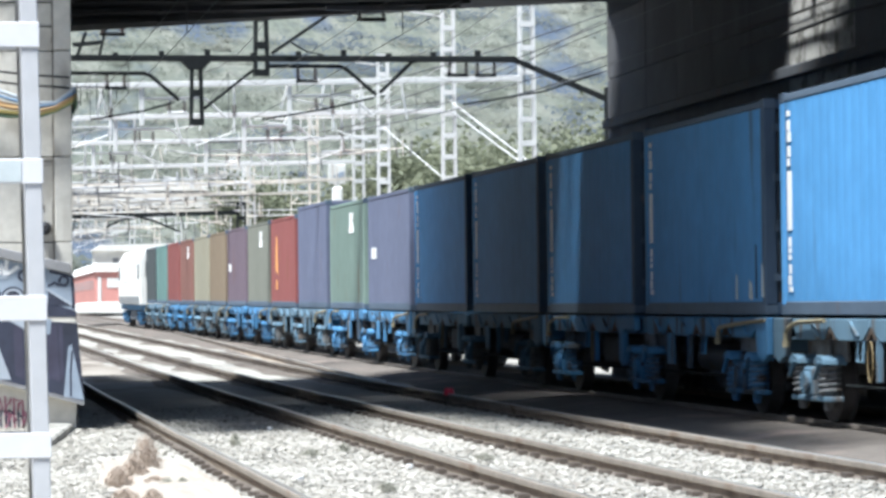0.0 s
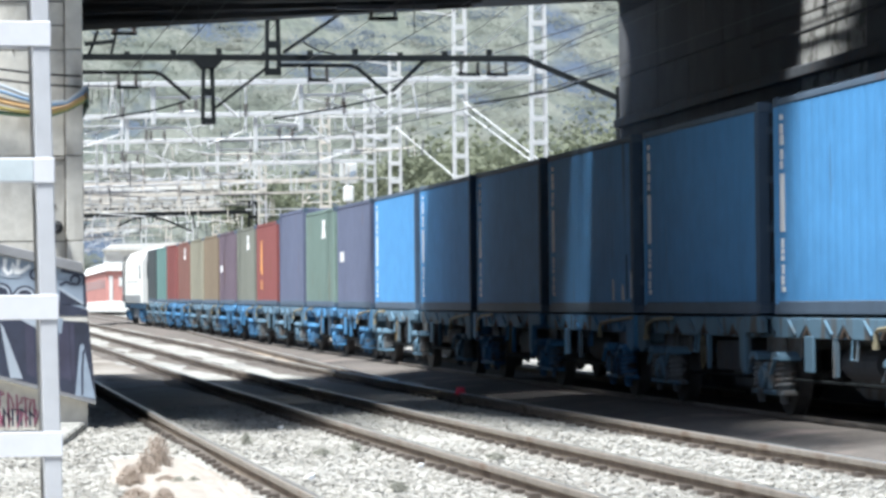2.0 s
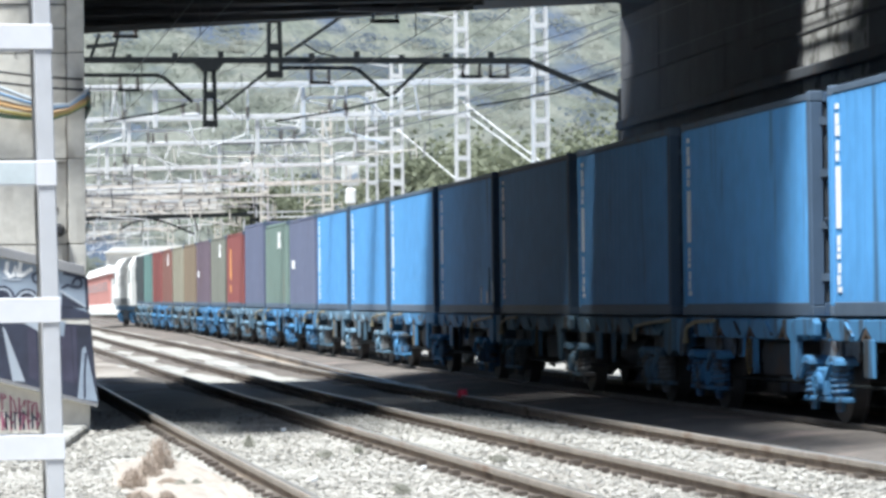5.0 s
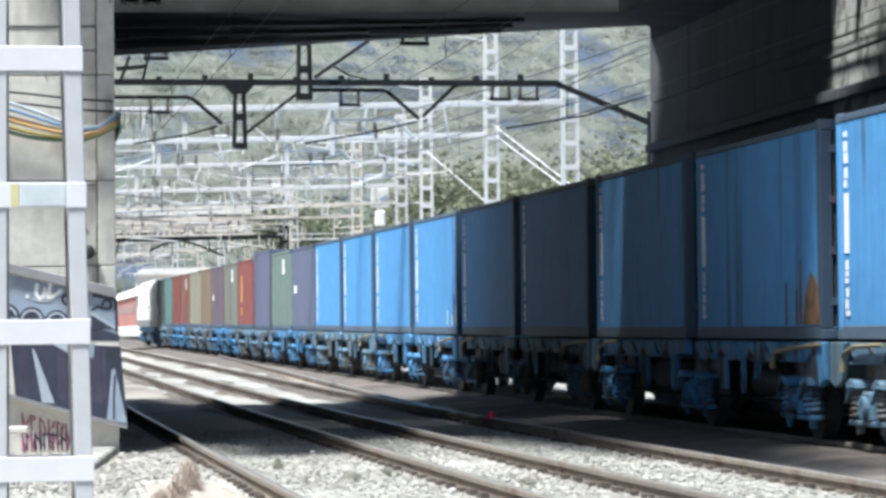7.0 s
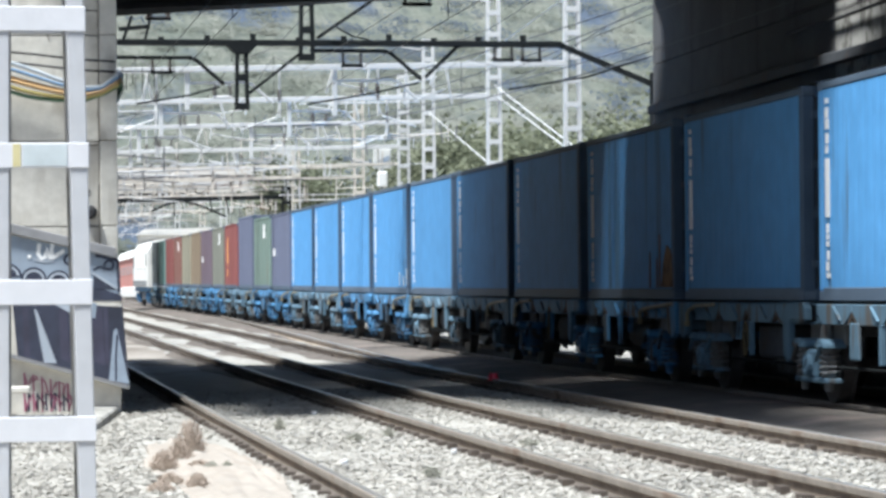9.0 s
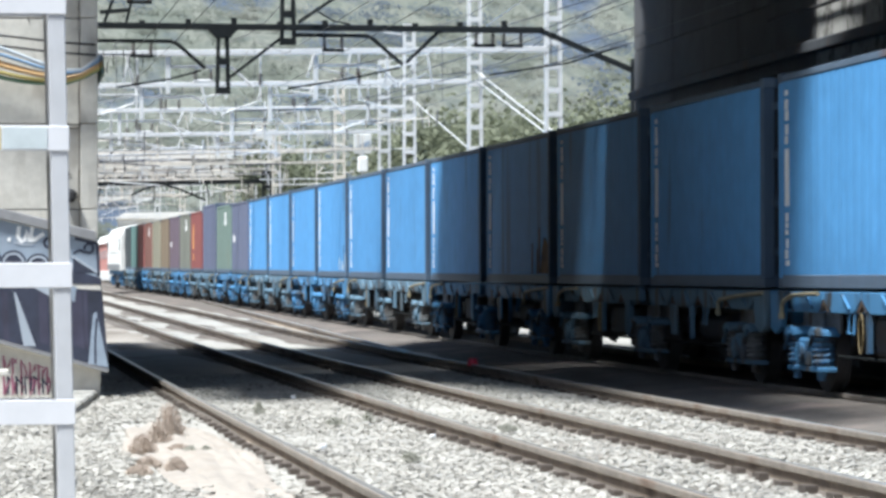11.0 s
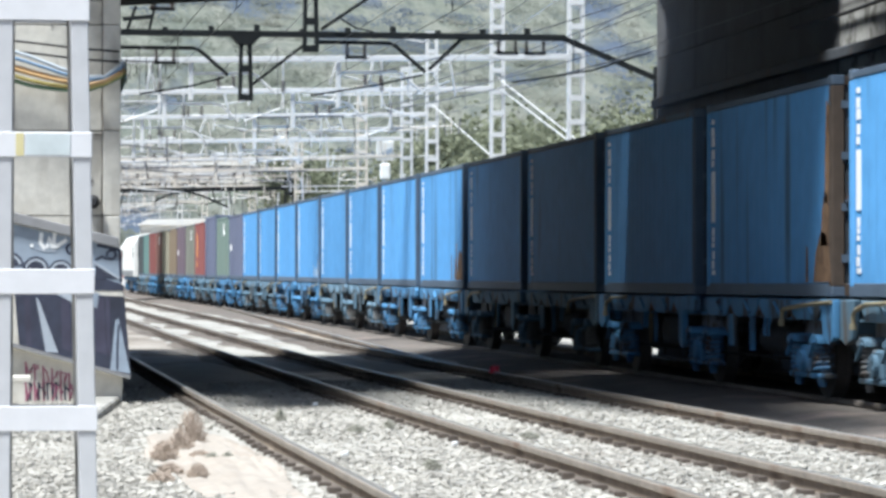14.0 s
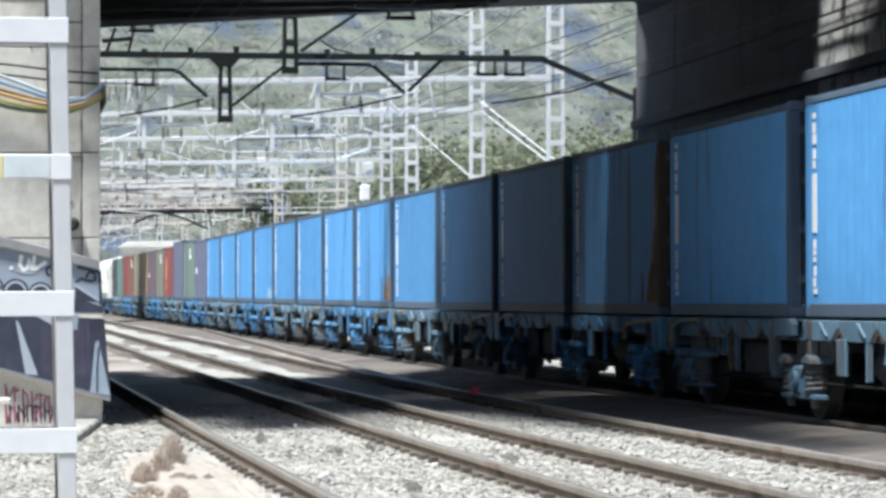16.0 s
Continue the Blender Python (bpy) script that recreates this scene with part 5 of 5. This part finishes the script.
for row, (z0, tall, mat) in enumerate(((0.55, 0.20, M_TAG_RED), (0.31, 0.24, M_TAG_RED), (0.30, 0.22, M_TAG_PURPLE))):
    for k in range(7 if row < 2 else 5):
        x = 0.44 + 0.105 * k + 0.05 * (row == 2)
        z = z0 - 0.028 * k * (row == 0)
        pts = [(x + 0.085 * glyph.random(), z - tall * glyph.random()) for _ in range(3)]
        stroke("painted_letter", [(x, z), (x + 0.01, z - tall)], 0.022, mat, "dull sprayed stroke", 0.006)
        stroke("painted_letter", [(x, z - 0.02)] + pts, 0.02, mat, "dull sprayed stroke", 0.008)

# cables slung along the pier
for k, (rgb, dz, r) in enumerate((((0.40, 0.25, 0.11), 0.02, 0.026), ((0.38, 0.31, 0.10), -0.06, 0.026), ((0.16, 0.26, 0.40), 0.16, 0.022), ((0.42, 0.46, 0.50), 0.24, 0.024), ((0.09, 0.17, 0.10), -0.12, 0.026), ((0.44, 0.30, 0.17), 0.07, 0.020))):
    mat = material("cable_sheath", rgb, rough=0.5, vary=0.1, bump=0)
    pts = []
    for i in range(22):
        x = -2.4 + 4.02 * i / 21
        z = 3.97 + (0.20 * (1.2 - x) ** 1.6 if x < 1.2 else 0.9 * (x - 1.2) ** 2) + dz * (0.25 + 0.75 * min(1, abs(1.45 - x) / 0.9))
        pts.append((x, 36.70 + 0.01 * k, z))
    pts += [(1.66, 36.85, pts[-1][2] + 0.05), (1.70, 37.4, pts[-1][2] + 0.02), (1.71, 40.0, pts[-1][2] - 0.05)]
    tagged(part("pier_cable", tube(pts, r), mat), "coloured plastic cable slung along the pier", "cable", "bundle of cables")
for z in (4.55, 4.42):
    tagged(part("pier_cable", tube([(-2.4 + 0.5 * i, 36.8, z - 0.05 * math.sin(i) - 0.012 * i) for i in range(9)], 0.015), M_BLACK), "thin black cable along the pier", "cable", "bundle of cables")
bell = thing("line_side_bell", "small dark round bell on the pier", "bell")
b = rod((1.28, 36.78, 2.52), (1.28, 36.98, 2.52), 0.085, None, 16)
rod((1.28, 36.70, 2.52), (1.28, 36.78, 2.52), 0.04, b, 12, 0.085)
part("housing", b, M_BLACK, bell)
part("bracket", box(1.05, 1.09, 36.85, 36.99, 2.45, 2.75), M_DARK, bell)

# white cabinet parts behind the mast
cab = thing("line_side_cabinet", "white line-side cabinet on a concrete post", "cabinet")
part("body", box(-0.28, 0.06, 30.0, 30.4, 1.05, 2.05, bevel=0.02), M_LOCO_WHITE, cab)
part("shelf", box(-0.5, 0.42, 29.9, 30.4, 0.50, 0.56, bevel=0.01), M_CONCRETE, cab)
part("post", box(-0.2, 0.0, 30.1, 30.3, -0.05, 1.05), M_CONCRETE, cab)

# signal beyond the train
sig = thing("line_side_sign", "white square line-side sign with blue mark on a post", "sign")
part("plate", box(14.22, 14.88, 107.9, 107.96, 6.12, 6.87, bevel=0.03), M_LOCO_WHITE, sig)
part("mark", prism([(14.30, 6.40), (14.80, 6.62), (14.80, 6.45), (14.55, 6.28), (14.30, 6.25)], "y", 107.88, 107.91), M_TAG_BLUE, sig, "pale blue mark")
part("lamp_box", box(14.36, 14.74, 107.8, 108.1, 5.42, 6.02, bevel=0.05), M_LOCO_WHITE, sig)
part("post", rod((14.55, 108, rise(108) - 0.1), (14.55, 108, 6.15), 0.07), M_GALV, sig)

# red reflector beside the rail, scraps of paper
red = thing("track_marker", "small red plastic marker beside the rail", "marker")
part("cap", rod((7.44, 43.0, 0.17), (7.44, 43.0, 0.28), 0.085, None, 12, 0.06), material("red_plastic", (0.85, 0.05, 0.10), rough=0.4, vary=0.05, bump=0), red)
part("stake", box(7.41, 7.47, 42.97, 43.03, -0.05, 0.17), M_RUST_BED, red)
for x, y in ((3.79, 34.5), (4.05, 25.6), (2.9, 24.2)):
    sc = tagged(part("paper_scrap", prism([(x, y), (x + 0.05, y + 0.03), (x + 0.07, y + 0.12), (x + 0.01, y + 0.1)], "z", 0.05, 0.09, bevel=0.006), M_WHITE), "crumpled white paper scrap on ballast", "litter")

# red and white railcar standing far along the line
rc = thing("railcar", "red and white railcar standing far along the line", "railcar")
gz = rise(250)
part("body", prism([(12.9, gz + 1.0), (12.85, gz + 3.6), (13.2, gz + 4.3), (15.6, gz + 4.3), (15.95, gz + 3.6), (15.9, gz + 1.0)], "y", 250, 292, bevel=0.05), M_RED, rc)
part("roof", prism([(12.7, gz + 3.75), (13.1, gz + 4.5), (15.7, gz + 4.5), (16.1, gz + 3.75)], "y", 249.8, 292.2), M_LOCO_WHITE, rc, "white roof")
part("skirt", box(12.8, 16.0, 249.9, 292, gz + 0.25, gz + 1.15, bevel=0.05), M_LOCO_WHITE, rc, "white lower skirt")
for k in range(9):
    part("window_band", box(12.84, 12.9, 253 + 4.3 * k, 254.6 + 4.3 * k, gz + 2.3, gz + 3.1), M_LOCO_GREY, rc)
part("windscreen", box(13.9, 14.9, 249.95, 250.05, gz + 2.4, gz + 3.2), M_LOCO_WHITE, rc)
for x in (13.1, 15.5):
    part("front_stripe", box(x, x + 0.3, 249.94, 250.04, gz + 1.2, gz + 3.3), M_LOCO_WHITE, rc)

# pale building beyond the railcar
hall = thing("station_building", "pale plastered two-storey building at the foot of the hill", "building")
gz = rise(298) - 0.3
part("wall", box(15.2, 29.5, 297, 299.9, gz, 7.6, bevel=0.03), M_PLASTER, hall)
part("roof", prism([(14.9, 7.6), (29.9, 7.6), (29.0, 8.4), (15.8, 8.2)], "y", 296.4, 299.95), M_PLASTER, hall, "pale roof slab")
for k in range(9):
    for z in ((3.4,), (3.4, 5.8), (5.8,))[k % 3]:
        win = part("window", box(15.6 + 1.5 * k, 16.2 + 1.5 * k, 296.93, 297.02, z, z + 1.1), M_LID, hall)
        part("sill", box(15.55 + 1.5 * k, 16.25 + 1.5 * k, 296.85, 297.02, z - 0.1, z), M_PLASTER, win)

# pale overpass across the tracks far along the line
over = thing("far_overpass", "pale concrete overpass far along the line", "bridge")
part("deck", box(-30, 16.9, 163, 169.5, 7.16, 7.94, bevel=0.03), M_PLASTER, over)
part("soffit_beam", box(-30, 16.7, 162.6, 163.2, 6.93, 7.17), M_DARK, over, "dark beam under the deck edge")
part("joint_band", box(-30, 16.8, 163.15, 169.4, 7.94, 8.17), M_LID, over, "dark recessed band")
part("parapet", box(-30, 16.9, 163, 163.25, 8.17, 8.52, bevel=0.02), M_PLASTER, over)
for x in (4.0, 15.8):
    part("pillar", box(x - 0.28, x + 0.28, 166.0, 167.0, rise(166) - 0.2, 7.16, bevel=0.04), M_PLASTER, over)
part("abutment", box(16.4, 23.0, 163.4, 169.2, rise(166) - 0.2, 7.16), M_CONCRETE_DARK, over, "dark abutment")

# ---- plants and hillside ----
def leaves(r, spots, size):
    """Leaf blades at the given spots, as vertices and faces."""
    v, f = [], []
    for x, y, z in spots:
        a, t = r.uniform(0, math.tau), r.uniform(-0.9, 0.9)
        d = Vector((math.cos(a), math.sin(a), t)).normalized() * size * r.uniform(0.6, 1.3)
        w = d.cross(Vector((r.uniform(-1, 1), r.uniform(-1, 1), r.uniform(0.2, 1)))).normalized() * size * r.uniform(0.35, 0.6)
        c, n = Vector((x, y, z)), len(v)
        v += [tuple(c - d), tuple(c + w * 0.9), tuple(c + d), tuple(c - w)]
        f.append((n, n + 1, n + 2, n + 3))
    return v, f


def leaf_object(name, v, f, mat, parent=None):
    me = bpy.data.meshes.new(name)
    me.from_pydata(v, [], f)
    me.materials.append(mat)
    o = new(name, me)
    o.parent = parent
    return o


def tree(x, y, z, tall, wide, seed, label, n=3600, size=0.19):
    r = random.Random(seed)
    t = thing("tree", label, "tree", pose(x, y, z), "trees behind the train")
    b = bmesh.new()
    tube([(0, 0, -0.3), (0.1, 0.05, tall * 0.25), (0.0, 0.15, tall * 0.5), (0.1, 0.1, tall * 0.8)], 0.12, b, 8)
    tips = []
    for k in range(9):
        a, h = r.uniform(0, math.tau), tall * r.uniform(0.3, 0.75)
        end = Vector((math.cos(a) * wide * r.uniform(0.3, 0.5), math.sin(a) * wide * r.uniform(0.3, 0.5), h + tall * r.uniform(0.08, 0.25)))
        tube([(0.05, 0.1, h), end * 0.5 + Vector((0, 0, h * 0.5)), end], 0.04, b, 5)
        tips.append(end)
    part("trunk", b, M_BARK, t)
    tips += [Vector((0, 0, tall * 0.9))]
    spots = []
    for k in range(n):
        c = r.choice(tips)
        spots.append((c.x + r.gauss(0, wide * 0.13), c.y + r.gauss(0, wide * 0.13), max(0.3, c.z + r.gauss(0, tall * 0.09))))
    leaf_object("crown", *leaves(r, spots, size), M_LEAF, t)
    return t


r = random.Random(11)
for k, (x, y, tall) in enumerate(((17.5, 103, 5.6), (19.5, 113, 6.6), (20.6, 109, 7.0), (22.0, 118, 7.4), (23.4, 112, 6.9), (26.0, 122, 7.6), (19.0, 128, 6.6), (28.5, 119, 7.6), (21.5, 138, 8.0), (17.0, 150, 7.0), (31, 130, 9.0), (25, 146, 8.5))):
    tree(x, y, rise(y), tall, tall * 0.85, 50 + k, "bright green leafy tree behind the train")

bm = bmesh.new()


def hill(x, y):
    return rise(y) - 0.6 + max(0.0, y - 300) * 0.27 + 6 * noise.noise(Vector((x * 0.012, y * 0.012, 3))) * min(1, max(0, (y - 300) / 60))


hx = [-900, -500, -250] + [-150 + 14 * i for i in range(34)] + [480, 800, 1200]
hy = [300 + 12 * i for i in range(50)]
grid = [[bm.verts.new((x, y, hill(x, y))) for x in hx] for y in hy]
for u, v in zip(grid, grid[1:]):
    for i in range(len(hx) - 1):
        bm.faces.new((u[i], u[i + 1], v[i + 1], v[i]))
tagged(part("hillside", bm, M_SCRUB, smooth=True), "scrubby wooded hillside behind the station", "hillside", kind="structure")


def slope_leaves(r, spots, size):
    """Leaf blades that turn towards the light above the slope."""
    v, f = [], []
    for x, y, z in spots:
        n = Vector((r.gauss(0, 0.12), -0.6 + r.gauss(0, 0.12), 0.8)).normalized()
        d = n.cross(Vector((r.uniform(-1, 1), r.uniform(-1, 1), r.uniform(-1, 1)))).normalized()
        w = n.cross(d) * size * r.uniform(0.5, 0.8)
        d = d * size * r.uniform(0.7, 1.3)
        c, k = Vector((x, y, z)), len(v)
        v += [tuple(c - d), tuple(c + w * 0.9), tuple(c + d), tuple(c - w)]
        f.append((k, k + 1, k + 2, k + 3))
    return v, f


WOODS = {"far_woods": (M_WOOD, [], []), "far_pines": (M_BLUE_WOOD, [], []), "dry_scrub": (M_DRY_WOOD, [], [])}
for k in range(2600):
    y = 302 + 480 * r.random() ** 0.85
    x = y * r.uniform(0.0, 0.28)
    blue_here, dry_here = noise.noise(Vector((x * 0.06, y * 0.022, 21))), noise.noise(Vector((x * 0.09, y * 0.03, 8)))
    if dry_here > 0.35 and r.random() < 0.8:
        continue
    z, s = hill(x, y), r.uniform(0.5, 1.2)
    spots = [(x + r.gauss(0, 1.7 * s), y + r.gauss(0, 1.5 * s), z + abs(r.gauss(0.5 * s, 0.45 * s))) for _ in range(40)]
    v, f = slope_leaves(r, spots, 0.30)
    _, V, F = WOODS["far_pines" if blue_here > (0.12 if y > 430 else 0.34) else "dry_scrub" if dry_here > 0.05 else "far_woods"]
    F += [tuple(i + len(V) for i in q) for q in f]
    V += v
for name, label in (("far_woods", "hazy green woods on the hillside"), ("far_pines", "blue-green pine woods on the hillside"), ("dry_scrub", "pale dry scrub on the hillside")):
    mat, V, F = WOODS[name]
    tagged(leaf_object(name, V, F, mat), label, "woods", kind="stuff")

# dry weeds on a sandy patch beside the track
sand = bmesh.new()
bmesh.ops.create_icosphere(sand, subdivisions=5, radius=1)
for v in sand.verts:
    edge = 1 + 0.22 * noise.noise(v.co * 2.3)
    v.co = Vector((1.80 + v.co.x * 0.50 * edge, 23.8 + v.co.y * 5.6 * edge, 0.005 + max(-0.1, v.co.z) * 0.085 + 0.03 * noise.noise(v.co * 6) + 0.018 * noise.noise(v.co * 19)))
tagged(part("sand_patch", sand, M_SAND, smooth=True), "low mound of pale sandy soil", "soil", kind="structure")


def weed(x, y, tall, wide, n, mat, label):
    """A fuzzy tuft: stems that lean outwards under a cone of fine seed heads."""
    w = thing("dry_weed", label, "weed", pose(x, y, 0.05), group="weeds beside the track")
    b = bmesh.new()
    spots = []
    for k in range(n):
        a, u = r.uniform(0, math.tau), r.random() ** 0.75
        h = tall * (1.05 - 0.75 * u * u) * r.uniform(0.7, 1.0)
        p = Vector((math.cos(a) * wide * u * 0.35, math.sin(a) * wide * u * 0.9, 0))
        q = Vector((math.cos(a) * wide * u * 0.5, math.sin(a) * wide * u * 1.3, h))
        if k % 3 == 0:
            tube([p, p.lerp(q, 0.55) + Vector((r.gauss(0, 0.01), r.gauss(0, 0.02), 0.02)), q], 0.0035, b, 3)
        spots += [tuple(p.lerp(q, r.uniform(0.1, 1.0)) + Vector((r.gauss(0, 0.012), r.gauss(0, 0.03), 0))) for _ in range(9)]
    part("stem_tuft", b, mat, w, kind="stuff")
    tagged(leaf_object("seed_tuft", *leaves(r, spots, 0.0085), mat, w), kind="stuff")


for x, y, tall, wide in ((1.80, 26.4, 0.33, 0.30), (1.62, 25.2, 0.20, 0.26), (1.42, 24.1, 0.16, 0.26), (1.72, 24.0, 0.08, 0.26), (1.53, 21.7, 0.11, 0.16), (1.36, 22.3, 0.08, 0.2), (1.24, 21.4, 0.07, 0.2)):
    weed(x, y, tall, wide, 330, M_STRAW, "dry brown weed tuft on sandy ballast")
for x, y, tall, wide in ((1.78, 23.6, 0.09, 0.14), (1.93, 23.9, 0.07, 0.12), (3.06, 31.0, 0.12, 0.14), (3.55, 28.4, 0.07, 0.2), (3.95, 29.0, 0.10, 0.1), (3.42, 22.6, 0.08, 0.16), (5.0, 27.0, 0.06, 0.2)):
    weed(x, y, tall, wide, 110, M_GREEN_WEED, "small grey-green weed among the ballast")

# loose ballast stones over the stretch nearest to the camera
PV, PF, OV, OF = [], [], [], []
cube = [(-1, -1, -1), (1, -1, -1), (1, 1, -1), (-1, 1, -1), (-1, -1, 1), (1, -1, 1), (1, 1, 1), (-1, 1, 1)]
quads = [(0, 3, 2, 1), (4, 5, 6, 7), (0, 1, 5, 4), (1, 2, 6, 5), (2, 3, 7, 6), (3, 0, 4, 7)]
rails = [x for pair in RAILS for x in pair]
for k in range(40000):
    y = 17 + 26 * r.random() ** 1.5
    x = r.uniform(-0.2, 0.36 * y + 1.2)
    if min(abs(x - q) for q in rails) < r.uniform(0.09, 0.22) or (1.38 < x < 2.32 and 18.6 < y < 29.2 and r.random() < 0.8):
        continue
    s = r.uniform(0.012, 0.030)
    turn = Euler((r.gauss(0, 0.2), r.gauss(0, 0.2), r.uniform(0, 6))).to_matrix()
    V, F = (OV, OF) if k % 23 == 0 or x > 7.95 + min(1.0, max(0.0, (40 - y) / 6)) * 0.4 + 0.25 * noise.noise(Vector((y * 0.7, 1, 2))) else (PV, PF)
    base = len(V)
    c = Vector((x, y, rise(y) + 0.03 * noise.noise(Vector((x * 0.4, y * 0.25, 0))) + (0.038 if x < 7.9 else -0.012)))
    sx, sy, sz = s * r.uniform(0.8, 1.4), s, s * r.uniform(0.25, 0.45)
    for q in cube:
        V.append(tuple(c + turn @ Vector((q[0] * sx * r.uniform(0.6, 1), q[1] * sy * r.uniform(0.6, 1), q[2] * sz * r.uniform(0.6, 1)))))
    F += [tuple(i + base for i in q) for q in quads]
tagged(leaf_object("oily_stones", OV, OF, M_OILY_STONE), "dark oily ballast stones beside the train", "ballast", kind="stuff")
stones = leaf_object("ballast_stones", PV, PF, M_PEBBLE)
tagged(stones, "loose pale ballast stones between the rails", "ballast", kind="stuff")

motions()
